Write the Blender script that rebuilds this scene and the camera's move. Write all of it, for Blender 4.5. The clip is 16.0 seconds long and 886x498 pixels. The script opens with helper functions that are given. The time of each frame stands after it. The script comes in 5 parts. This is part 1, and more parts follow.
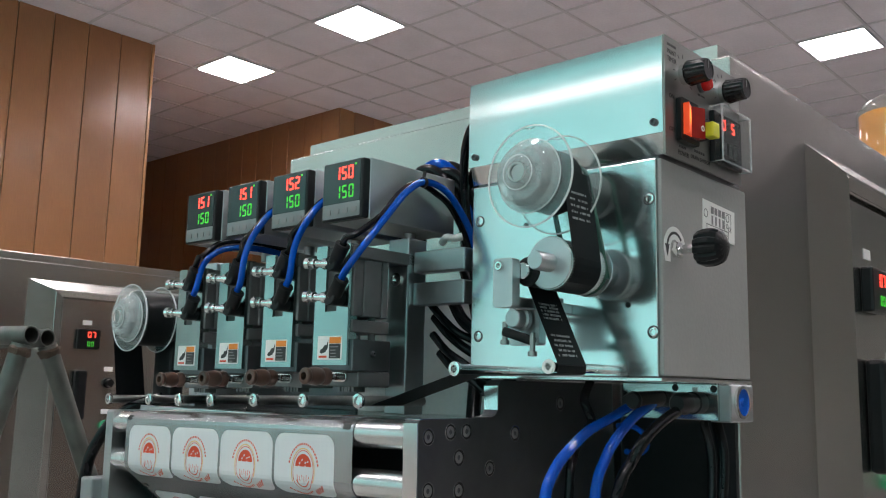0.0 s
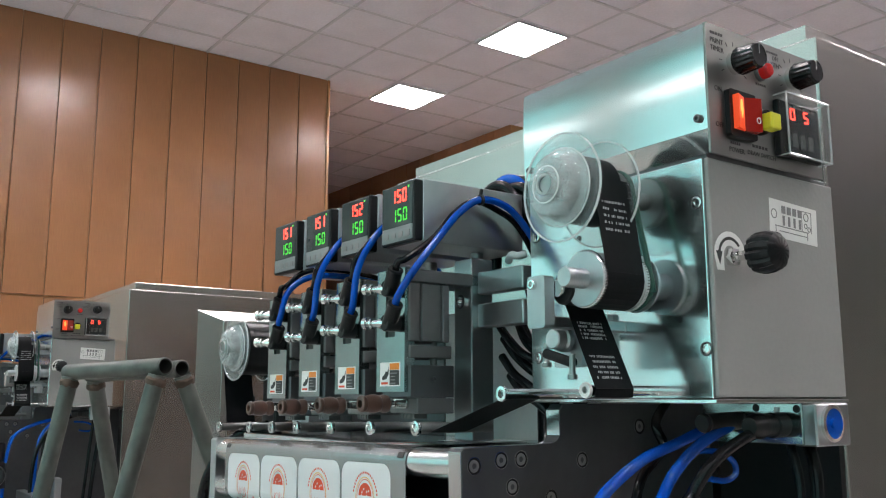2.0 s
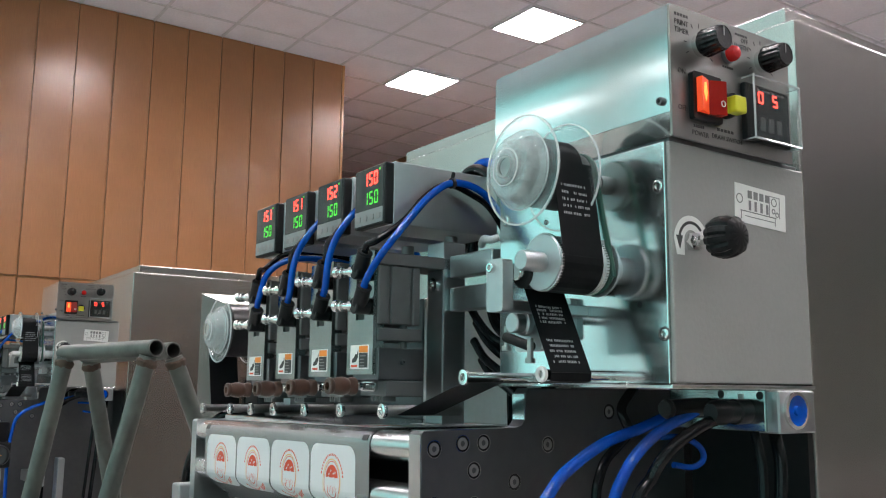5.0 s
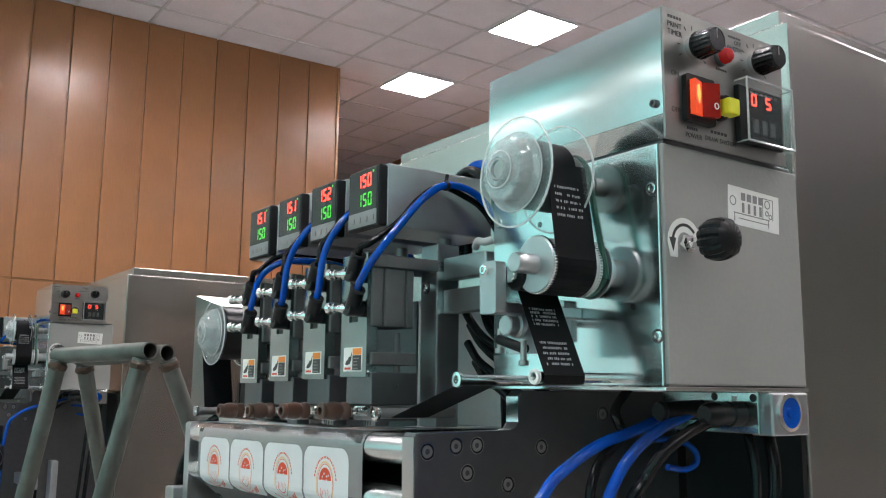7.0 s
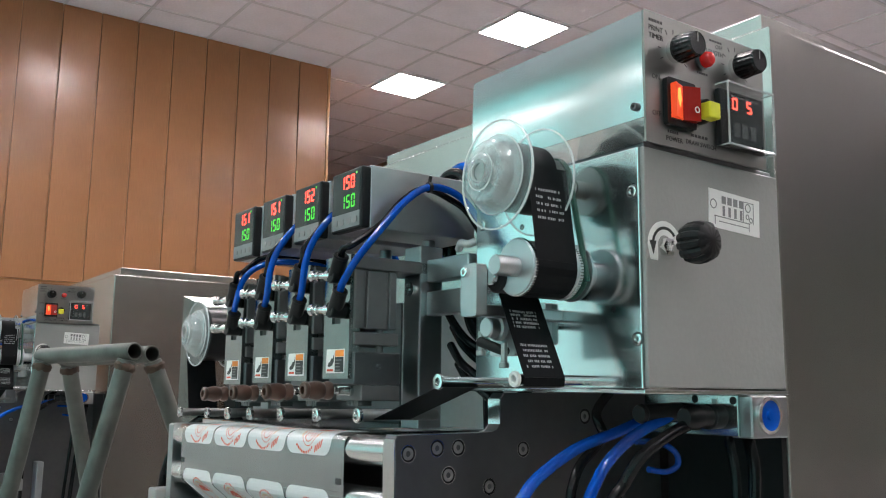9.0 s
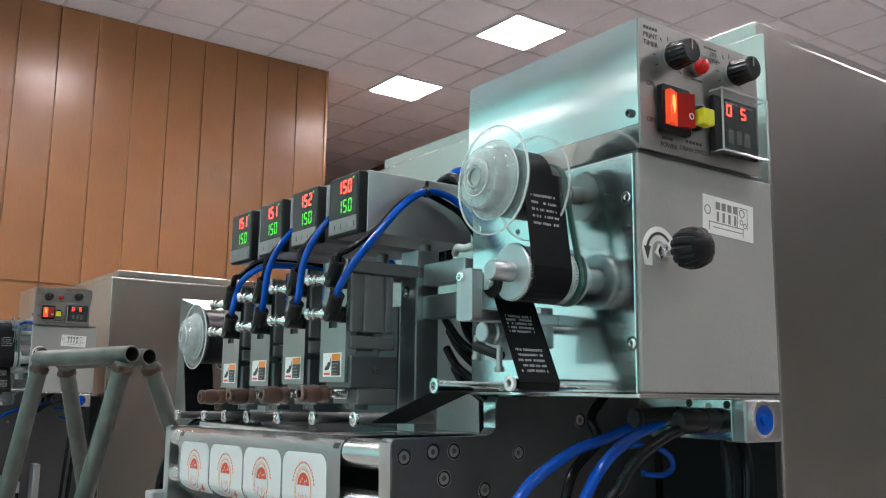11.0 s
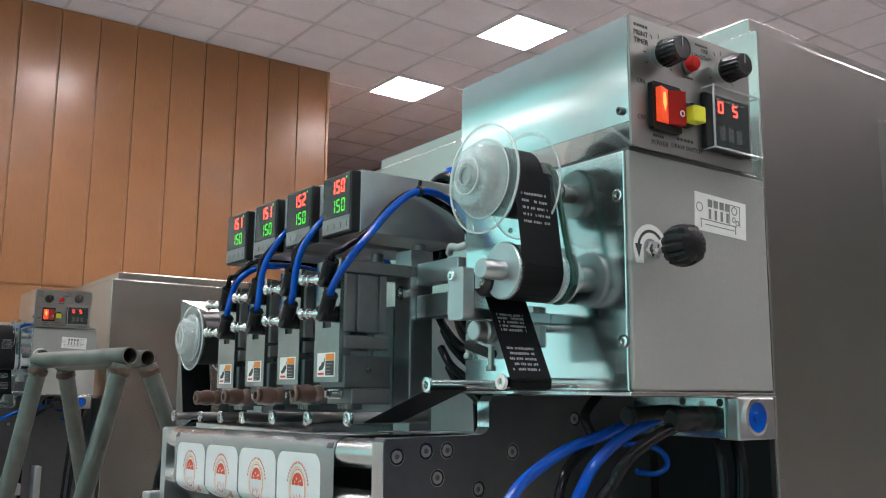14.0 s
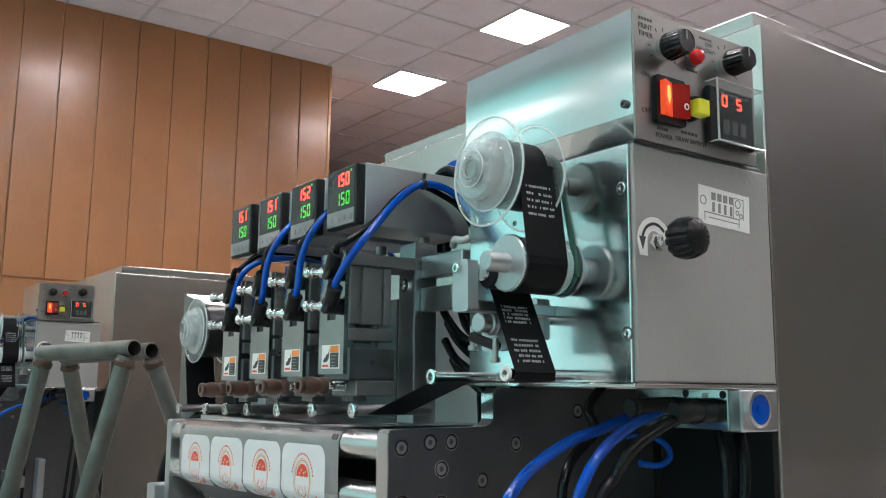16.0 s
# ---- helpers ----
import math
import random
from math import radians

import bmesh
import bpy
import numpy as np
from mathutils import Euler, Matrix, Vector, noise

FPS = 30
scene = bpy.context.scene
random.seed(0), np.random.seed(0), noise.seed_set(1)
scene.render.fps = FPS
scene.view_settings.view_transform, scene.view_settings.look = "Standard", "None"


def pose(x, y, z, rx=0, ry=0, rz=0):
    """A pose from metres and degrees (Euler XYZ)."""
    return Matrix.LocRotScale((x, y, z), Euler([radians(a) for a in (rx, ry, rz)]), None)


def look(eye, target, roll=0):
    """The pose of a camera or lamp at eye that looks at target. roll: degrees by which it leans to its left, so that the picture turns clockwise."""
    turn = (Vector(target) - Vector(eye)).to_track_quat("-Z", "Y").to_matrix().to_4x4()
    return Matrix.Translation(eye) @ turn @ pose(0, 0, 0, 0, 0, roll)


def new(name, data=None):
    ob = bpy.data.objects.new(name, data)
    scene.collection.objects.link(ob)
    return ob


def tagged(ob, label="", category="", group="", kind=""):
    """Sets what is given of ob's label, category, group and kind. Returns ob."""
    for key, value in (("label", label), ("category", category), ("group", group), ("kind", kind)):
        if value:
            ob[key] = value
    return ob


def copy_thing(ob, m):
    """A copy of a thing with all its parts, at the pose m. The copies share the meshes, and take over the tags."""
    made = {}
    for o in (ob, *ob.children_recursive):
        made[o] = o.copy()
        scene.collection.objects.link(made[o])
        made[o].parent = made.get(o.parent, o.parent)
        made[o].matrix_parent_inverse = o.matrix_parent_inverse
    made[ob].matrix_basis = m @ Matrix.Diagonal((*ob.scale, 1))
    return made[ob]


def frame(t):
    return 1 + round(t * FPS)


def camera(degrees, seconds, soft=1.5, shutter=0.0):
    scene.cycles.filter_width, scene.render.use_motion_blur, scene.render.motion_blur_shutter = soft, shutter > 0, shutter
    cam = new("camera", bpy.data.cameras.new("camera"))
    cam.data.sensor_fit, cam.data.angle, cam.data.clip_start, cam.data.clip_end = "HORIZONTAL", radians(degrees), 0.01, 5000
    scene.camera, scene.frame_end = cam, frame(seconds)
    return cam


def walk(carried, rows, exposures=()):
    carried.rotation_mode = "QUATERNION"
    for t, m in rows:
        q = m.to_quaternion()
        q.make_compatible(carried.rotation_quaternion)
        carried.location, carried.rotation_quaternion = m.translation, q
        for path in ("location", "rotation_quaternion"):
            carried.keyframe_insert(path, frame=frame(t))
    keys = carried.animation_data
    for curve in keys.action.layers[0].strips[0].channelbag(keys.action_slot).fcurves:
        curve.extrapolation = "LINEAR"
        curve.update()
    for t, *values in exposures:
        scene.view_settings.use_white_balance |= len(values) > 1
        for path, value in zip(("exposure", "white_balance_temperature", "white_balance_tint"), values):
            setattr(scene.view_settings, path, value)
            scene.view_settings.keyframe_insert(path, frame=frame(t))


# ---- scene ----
cam = camera(53.0, 16.0, soft=1.1)
PATH = [
    (0, (0.297, -0.565, 1.292), (-1.028, 0.902, 1.594), 1.3),
    (0.5, (0.327, -0.537, 1.29), (-1.105, 0.822, 1.607), 0.8),
    (1, (0.329, -0.519, 1.287), (-1.185, 0.747, 1.61), -0.1),
    (1.5, (0.308, -0.508, 1.289), (-1.238, 0.716, 1.623), -1.3),
    (2, (0.353, -0.47, 1.301), (-1.249, 0.682, 1.632), -0.0),
    (2.5, (0.385, -0.461, 1.3), (-1.246, 0.655, 1.612), 0.1),
    (3, (0.389, -0.457, 1.299), (-1.251, 0.648, 1.597), -0.0),
    (3.5, (0.385, -0.45, 1.298), (-1.25, 0.664, 1.594), 0.2),
    (4, (0.377, -0.444, 1.298), (-1.258, 0.668, 1.597), 0.5),
    (4.5, (0.373, -0.438, 1.299), (-1.258, 0.68, 1.598), 0.6),
    (7, (0.373, -0.435, 1.299), (-1.248, 0.695, 1.605), 0.6),
    (7.5, (0.375, -0.434, 1.299), (-1.245, 0.697, 1.607), 0.6),
    (8, (0.376, -0.434, 1.3), (-1.239, 0.704, 1.608), 0.6),
    (8.5, (0.377, -0.432, 1.3), (-1.235, 0.712, 1.608), 0.6),
    (9, (0.377, -0.43, 1.3), (-1.232, 0.717, 1.608), 0.7),
    (11.5, (0.384, -0.432, 1.301), (-1.22, 0.719, 1.617), 0.8),
    (12, (0.387, -0.431, 1.3), (-1.217, 0.72, 1.618), 0.8),
    (12.5, (0.388, -0.43, 1.299), (-1.218, 0.718, 1.617), 0.7),
    (13, (0.39, -0.428, 1.3), (-1.218, 0.718, 1.617), 0.6),
    (13.5, (0.387, -0.425, 1.299), (-1.222, 0.721, 1.614), 0.5),
    (14, (0.385, -0.425, 1.3), (-1.224, 0.721, 1.615), 0.5),
    (14.5, (0.384, -0.428, 1.299), (-1.226, 0.717, 1.612), 0.6),
    (15, (0.385, -0.43, 1.299), (-1.224, 0.717, 1.611), 0.8),
    (15.5, (0.387, -0.429, 1.299), (-1.222, 0.717, 1.611), 0.7),
    (16, (0.386, -0.428, 1.298), (-1.226, 0.715, 1.601), 0.6),
]
walk(cam, [(t, look(eye, target, roll)) for t, eye, target, roll in PATH], [(0.0, -0.07), (1.0, 0.0), (2.5, 0.22), (16.0, 0.22)])

# ---- world, exposure ----
scene.view_settings.exposure = 0.0
world = bpy.data.worlds.new("world")
scene.world = world
world.use_nodes = True
wn = world.node_tree.nodes
sky = wn.new("ShaderNodeTexSky")
sky.sky_type = "NISHITA"
sky.sun_disc = False
sky.sun_elevation, sky.sun_rotation = radians(35), radians(200)
world.node_tree.links.new(sky.outputs[0], wn["Background"].inputs[0])
wn["Background"].inputs[1].default_value = 0.1


# ---- materials ----
def mat(name, color, rough=0.5, metal=0.0, noise_scale=0.0, var=0.15, bump=0.0, stretch=(1, 1, 1), rough_var=0.0, coat=0.0, emit=None, strength=0.0, random_tone=0.0):
    """A principled surface with two scales of variation in object space."""
    m = bpy.data.materials.new(name)
    m.use_nodes = True
    nt, nd = m.node_tree, m.node_tree.nodes
    b = nd["Principled BSDF"]
    b.inputs["Base Color"].default_value = (*color, 1)
    b.inputs["Roughness"].default_value = rough
    b.inputs["Metallic"].default_value = metal
    b.inputs["Coat Weight"].default_value = coat
    b.inputs["Coat Roughness"].default_value = 0.12
    if emit:
        b.inputs["Emission Color"].default_value = (*emit, 1)
        b.inputs["Emission Strength"].default_value = strength
    if noise_scale:
        co = nd.new("ShaderNodeTexCoord")
        mp = nd.new("ShaderNodeMapping")
        mp.inputs["Scale"].default_value = stretch
        nt.links.new(co.outputs["Object"], mp.inputs[0])
        fine, broad = nd.new("ShaderNodeTexNoise"), nd.new("ShaderNodeTexNoise")
        fine.inputs["Scale"].default_value, fine.inputs["Detail"].default_value = noise_scale, 5
        broad.inputs["Scale"].default_value, broad.inputs["Detail"].default_value = noise_scale * 0.08, 3
        nt.links.new(mp.outputs[0], fine.inputs["Vector"])
        nt.links.new(co.outputs["Object"], broad.inputs["Vector"])
        mix = nd.new("ShaderNodeMath")
        mix.operation = "ADD"
        nt.links.new(fine.outputs["Fac"], mix.inputs[0])
        nt.links.new(broad.outputs["Fac"], mix.inputs[1])
        rng = nd.new("ShaderNodeMapRange")
        rng.inputs["From Min"].default_value, rng.inputs["From Max"].default_value = 0.6, 1.4
        rng.inputs["To Min"].default_value, rng.inputs["To Max"].default_value = 1 - var, 1 + var
        nt.links.new(mix.outputs[0], rng.inputs["Value"])
        hsv = nd.new("ShaderNodeHueSaturation")
        hsv.inputs["Color"].default_value = (*color, 1)
        value = rng.outputs[0]
        if random_tone:
            info, tone, mul = nd.new("ShaderNodeObjectInfo"), nd.new("ShaderNodeMapRange"), nd.new("ShaderNodeMath")
            tone.inputs["To Min"].default_value, tone.inputs["To Max"].default_value = 1 - random_tone, 1 + random_tone
            mul.operation = "MULTIPLY"
            nt.links.new(info.outputs["Random"], tone.inputs["Value"])
            nt.links.new(tone.outputs[0], mul.inputs[0])
            nt.links.new(value, mul.inputs[1])
            value = mul.outputs[0]
        nt.links.new(value, hsv.inputs["Value"])
        nt.links.new(hsv.outputs[0], b.inputs["Base Color"])
        if rough_var:
            rr = nd.new("ShaderNodeMapRange")
            rr.inputs["From Min"].default_value, rr.inputs["From Max"].default_value = 0.6, 1.4
            rr.inputs["To Min"].default_value, rr.inputs["To Max"].default_value = max(rough - rough_var, 0.03), rough + rough_var
            nt.links.new(mix.outputs[0], rr.inputs["Value"])
            nt.links.new(rr.outputs[0], b.inputs["Roughness"])
        if bump:
            bp = nd.new("ShaderNodeBump")
            bp.inputs["Strength"].default_value, bp.inputs["Distance"].default_value = bump, 0.002
            nt.links.new(fine.outputs["Fac"], bp.inputs["Height"])
            nt.links.new(bp.outputs[0], b.inputs["Normal"])
    return m


def matt(m, level):
    m.node_tree.nodes["Principled BSDF"].inputs["Specular IOR Level"].default_value = level


def clear(name, color, rough=0.05, ior=1.45):
    m = mat(name, color, rough)
    b = m.node_tree.nodes["Principled BSDF"]
    b.inputs["Transmission Weight"].default_value = 1.0
    b.inputs["IOR"].default_value = ior
    return m


def brushed(m, level):
    """Grain that draws reflections out along the horizontal."""
    nt = m.node_tree
    b = nt.nodes["Principled BSDF"]
    tan = nt.nodes.new("ShaderNodeTangent")
    tan.direction_type, tan.axis = "RADIAL", "Z"
    nt.links.new(tan.outputs[0], b.inputs["Tangent"])
    b.inputs["Anisotropic"].default_value = level


BRUSHED = mat("brushed_aluminium", (0.74, 0.77, 0.775), 0.145, 1.0, 70, 0.06, 0.008, (40, 1, 1), 0.03)
PLATE = mat("anodised_plate", (0.50, 0.52, 0.53), 0.36, 1.0, 90, 0.07, 0.03, (1, 1, 1), 0.06)
DARK_PLATE = mat("dark_anodised_plate", (0.150, 0.154, 0.160), 0.36, 0.85, 90, 0.1, 0.03, (1, 1, 1), 0.06)
STEEL = mat("stainless_sheet", (0.52, 0.508, 0.482), 0.25, 1.0, 7, 0.03, 0.0, (1, 1, 1), 0.015)
PANEL = mat("brushed_panel", (0.27, 0.27, 0.26), 0.40, 1.0, 120, 0.06, 0.02, (1, 1, 20), 0.04)
GREY_PAINT = mat("grey_enamel", (0.30, 0.30, 0.288), 0.42, 0.0, 260, 0.04, 0.10, coat=0.15)
BRACKET = mat("satin_bracket_sheet", (0.42, 0.45, 0.445), 0.17, 1.0, 90, 0.06, 0.015, (1, 1, 1), 0.04)
ROLLER_STEEL = mat("ground_roller_steel", (0.74, 0.75, 0.75), 0.24, 1.0, 60, 0.05, 0.0, (1, 1, 1), 0.04)
CHROME = mat("polished_steel", (0.78, 0.78, 0.77), 0.12, 1.0, 40, 0.05, 0.0, (1, 1, 1), 0.05)
DULL = mat("dull_steel", (0.42, 0.42, 0.41), 0.36, 1.0, 80, 0.12, 0.03, (1, 1, 1), 0.08)
CAST = mat("satin_cast_aluminium", (0.17, 0.175, 0.175), 0.55, 0.6, 90, 0.12, 0.05, (1, 1, 1), 0.06)
BLACK = mat("black_plastic", (0.012, 0.012, 0.013), 0.33, 0.0, 150, 0.2, 0.04)
GLOSS_BLACK = mat("glossy_black_plastic", (0.010, 0.010, 0.011), 0.22, 0.0, 150, 0.2, 0.02)
RUBBER = mat("black_rubber", (0.014, 0.014, 0.015), 0.5, 0.0, 120, 0.2, 0.05)
CABLE = mat("black_cable_sheath", (0.006, 0.006, 0.007), 0.16, 0.0, 90, 0.2)
BLUE = mat("blue_tube", (0.0004, 0.068, 0.42), 0.08, 0.0, 60, 0.08)
BAKELITE = mat("brown_bakelite", (0.070, 0.032, 0.021), 0.32, 0.0, 130, 0.25, 0.08, coat=0.2)
RIBBON = mat("black_foil_ribbon", (0.007, 0.007, 0.008), 0.5, 0.0, 200, 0.2, 0.03)
GREEN_BELT = mat("green_belt", (0.012, 0.075, 0.05), 0.45, 0.0, 150, 0.15)


def glassy(name, haze, rough=0.05, tint=(0.95, 0.98, 0.98), slant=0.6, base=0.04):
    """Thin clear plastic: see-through, with gloss that grows at a slant and a trace of milky haze."""
    m = bpy.data.materials.new(name)
    m.use_nodes = True
    nt, nd = m.node_tree, m.node_tree.nodes
    nd.remove(nd["Principled BSDF"])
    see, milk, gloss, fr, noise_tex, grow = (nd.new("ShaderNode" + k) for k in ("BsdfTransparent", "BsdfDiffuse", "BsdfGlossy", "LayerWeight", "TexNoise", "MapRange"))
    see.inputs["Color"].default_value = (*tint, 1)
    milk.inputs["Color"].default_value = (0.86, 0.90, 0.90, 1)
    gloss.inputs["Roughness"].default_value = rough
    fr.inputs["Blend"].default_value = 0.5
    steep, lift = nd.new("ShaderNodeMath"), nd.new("ShaderNodeMath")
    steep.operation, lift.operation = "POWER", "MULTIPLY_ADD"
    steep.inputs[1].default_value, lift.inputs[1].default_value, lift.inputs[2].default_value = 3.0, slant, base
    nt.links.new(fr.outputs["Facing"], steep.inputs[0])
    nt.links.new(steep.outputs[0], lift.inputs[0])
    noise_tex.inputs["Scale"].default_value = 60
    grow.inputs["To Min"].default_value, grow.inputs["To Max"].default_value = haze * 0.5, haze * 1.5
    nt.links.new(noise_tex.outputs["Fac"], grow.inputs["Value"])
    m1, m2 = nd.new("ShaderNodeMixShader"), nd.new("ShaderNodeMixShader")
    for src, dst in ((grow.outputs[0], m1.inputs[0]), (see.outputs[0], m1.inputs[1]), (milk.outputs[0], m1.inputs[2]), (lift.outputs[0], m2.inputs[0]), (m1.outputs[0], m2.inputs[1]), (gloss.outputs[0], m2.inputs[2]),
                     (m2.outputs[0], nd["Material Output"].inputs["Surface"])):
        nt.links.new(src, dst)
    return m


CLEAR = glassy("clear_acrylic", 0.06)
# Milky white that paints the glint on edges of the clear reel.
RIM_GLINT = glassy("milky_rim_glint", 0.55, 0.1)
FROSTED = glassy("moulded_clear_hub", 0.27, 0.08)
EDGE_GLINT = glassy("milky_edge_glint", 0.34, 0.05)
COVER = glassy("clear_cover", 0.004, 0.02, (0.97, 0.985, 0.985), 0.25, 0.012)
WHITE = mat("white_print", (0.74, 0.755, 0.765), 0.3, 0.0, 200, 0.03)
PAPER = mat("white_sticker", (0.80, 0.80, 0.78), 0.45, 0.0, 150, 0.05)
INK = mat("black_ink", (0.03, 0.03, 0.03), 0.5)
GREY_INK = mat("grey_ink", (0.22, 0.22, 0.22), 0.5)
PALE_INK = mat("pale_worn_print", (0.42, 0.43, 0.43), 0.5)
RED_INK = mat("red_ink", (0.72, 0.07, 0.02), 0.45, 0.0, 180, 0.1)
YELLOW_INK = mat("yellow_ink", (0.80, 0.50, 0.16), 0.45)
ORANGE = mat("orange_print", (0.85, 0.26, 0.03), 0.5)
YELLOW = mat("yellow_plastic", (0.68, 0.66, 0.03), 0.35, 0.0, 100, 0.06)
GLASS_DARK = mat("smoked_window", (0.035, 0.042, 0.042), 0.12, 0.0, 60, 0.1)
KEYPAD = mat("grey_keypad", (0.20, 0.22, 0.22), 0.4, 0.0, 90, 0.05)
DARK_KEY = mat("dark_thumbwheel", (0.055, 0.065, 0.065), 0.35, 0.0, 90, 0.05)
SEG_RED = mat("red_segments", (0.3, 0.01, 0.01), 0.4, emit=(1.0, 0.05, 0.03), strength=3.6)
SEG_GREEN = mat("green_segments", (0.01, 0.2, 0.01), 0.4, emit=(0.10, 1.0, 0.06), strength=0.55)
ROCKER = mat("lit_red_rocker", (0.22, 0.010, 0.007), 0.2, emit=(1.0, 0.03, 0.01), strength=0.04)
ROCKER_HOT = mat("rocker_lamp", (0.6, 0.1, 0.03), 0.3, emit=(1.0, 0.05, 0.012), strength=0.42)
ROCKER_SPOT = mat("rocker_lamp_spot", (0.6, 0.1, 0.03), 0.3, emit=(1.0, 0.24, 0.05), strength=2.2)
LED_RED = mat("red_lamp_lens", (0.42, 0.015, 0.015), 0.18, emit=(1.0, 0.03, 0.02), strength=0.04)
GREEN_CAP = mat("green_button", (0.01, 0.22, 0.09), 0.3, emit=(0.02, 0.6, 0.25), strength=0.15)
FILM = mat("grey_lid_film", (0.46, 0.47, 0.48), 0.2, 0.85, 90, 0.08, 0.03)
WOOD = mat("wood_veneer", (0.315, 0.140, 0.057), 0.33, 0.0, 26, 0.16, 0.02, (1, 9, 0.35), 0.04, coat=0.12, random_tone=0.09)
WOOD_EDGE = mat("wood_trim", (0.40, 0.19, 0.075), 0.3, 0.0, 30, 0.15, 0.02, (1, 1, 0.3), coat=0.2)
TILE = mat("ceiling_tile", (0.83, 0.79, 0.85), 0.9, 0.0, 45, 0.07, 0.25, random_tone=0.03)
GRID = mat("ceiling_grid", (0.68, 0.65, 0.69), 0.6, 0.0, 60, 0.06)
WALL = mat("painted_wall", (0.62, 0.60, 0.57), 0.8, 0.0, 30, 0.06, 0.06)
FLOOR = mat("floor_tiles", (0.36, 0.345, 0.325), 0.25, 0.0, 14, 0.1, 0.02)
GALV = mat("galvanised_pipe", (0.115, 0.124, 0.112), 0.42, 0.55, 34, 0.45, 0.14, (1, 1, 1), 0.12)
RUST = mat("rusty_weld", (0.075, 0.048, 0.033), 0.75, 0.2, 160, 0.4, 0.5)
BORE = mat("dark_bore", (0.03, 0.026, 0.022), 0.8, 0.0, 60, 0.3)
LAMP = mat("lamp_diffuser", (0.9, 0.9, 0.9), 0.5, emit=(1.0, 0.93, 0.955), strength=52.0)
# Glowing panes out of view: teal light, and a white band for the cover.
TEAL_GLOW = mat("glowing_tinted_pane", (0.5, 0.7, 0.7), 0.3, emit=(0.30, 1.0, 0.96), strength=0.62)
TRANSOM_GLOW = mat("glowing_transom_pane", (0.7, 0.8, 0.8), 0.3, emit=(0.86, 1.0, 0.99), strength=2.4)
AMBER = mat("amber_drink", (0.85, 0.33, 0.05), 0.15, 0.0, 30, 0.2)
BRASS = mat("brass_fitting", (0.52, 0.40, 0.20), 0.3, 1.0, 90, 0.1)


brushed(BRUSHED, 0.6)
for m, level in ((RIBBON, 0.12), (BLACK, 0.22), (RUBBER, 0.2), (BLUE, 0.4), (CABLE, 0.25)):
    matt(m, level)


# ---- mesh helpers ----
def box(bm, x0, x1, y0, y1, z0, z1, bev=0.0, seg=2):
    vs = [bm.verts.new((x, y, z)) for x in (x0, x1) for y in (y0, y1) for z in (z0, z1)]
    fs = [bm.faces.new([vs[i] for i in q]) for q in ((0, 1, 3, 2), (4, 6, 7, 5), (0, 4, 5, 1), (2, 3, 7, 6), (0, 2, 6, 4), (1, 5, 7, 3))]
    if bev:
        es = list({e for f in fs for e in f.edges})
        bmesh.ops.bevel(bm, geom=es, offset=bev, segments=seg, affect="EDGES", profile=0.5)
    return bm


def basis(d):
    d = Vector(d).normalized()
    a = d.cross(Vector((0, 0, 1)) if abs(d.z) < 0.9 else Vector((1, 0, 0))).normalized()
    return a, d.cross(a), d


def lathe(bm, origin, axis, profile, seg=28, closed=False):
    """Turns a profile of (radius, height along the axis) round the axis."""
    a, b, d = basis(axis)
    o = Vector(origin)
    rings = []
    for r, h in profile:
        if r < 1e-6:
            rings.append([bm.verts.new(o + d * h)])
        else:
            rings.append([bm.verts.new(o + d * h + (a * math.cos(k * math.tau / seg) + b * math.sin(k * math.tau / seg)) * r) for k in range(seg)])
    pairs = list(zip(rings, rings[1:])) + ([(rings[-1], rings[0])] if closed else [])
    for p, q in pairs:
        for k in range(seg):
            n = (k + 1) % seg
            if len(p) == 1 and len(q) == 1:
                continue
            f = [p[0], q[k], q[n]] if len(p) == 1 else [p[k], q[0], p[n]] if len(q) == 1 else [p[k], q[k], q[n], p[n]]
            bm.faces.new(f).smooth = True
    return bm


def rod(bm, p, q, r, seg=20, bev=0.0):
    p, q = Vector(p), Vector(q)
    n = (q - p).length
    c = bev or r * 0.12
    lathe(bm, p, q - p, [(0, 0), (r - c, 0), (r, c), (r, n - c), (r - c, n), (0, n)], seg)
    return bm


def spline(points, per=8):
    ps = [Vector(p) for p in points]
    ps = [ps[0] * 2 - ps[1]] + ps + [ps[-1] * 2 - ps[-2]]
    out = []
    for i in range(1, len(ps) - 2):
        for k in range(per):
            t = k / per
            a, b, c, d = ps[i - 1:i + 3]
            out.append(0.5 * (2 * b + (c - a) * t + (2 * a - 5 * b + 4 * c - d) * t * t + (3 * b - a - 3 * c + d) * t ** 3))
    return out + [ps[-2]]


def tube(bm, points, r, seg=12, per=8):
    ps = spline(points, per)
    d = (ps[1] - ps[0]).normalized()
    a = basis(d)[0]
    rings = []
    for i, p in enumerate(ps):
        d = (ps[min(i + 1, len(ps) - 1)] - ps[max(i - 1, 0)]).normalized()
        a = (a - d * a.dot(d)).normalized()
        b = d.cross(a)
        rings.append([bm.verts.new(p + (a * math.cos(k * math.tau / seg) + b * math.sin(k * math.tau / seg)) * r) for k in range(seg)])
    for p, q in zip(rings, rings[1:]):
        for k in range(seg):
            bm.faces.new([p[k], p[(k + 1) % seg], q[(k + 1) % seg], q[k]]).smooth = True
    bm.faces.new(rings[0][::-1])
    bm.faces.new(rings[-1])
    return bm


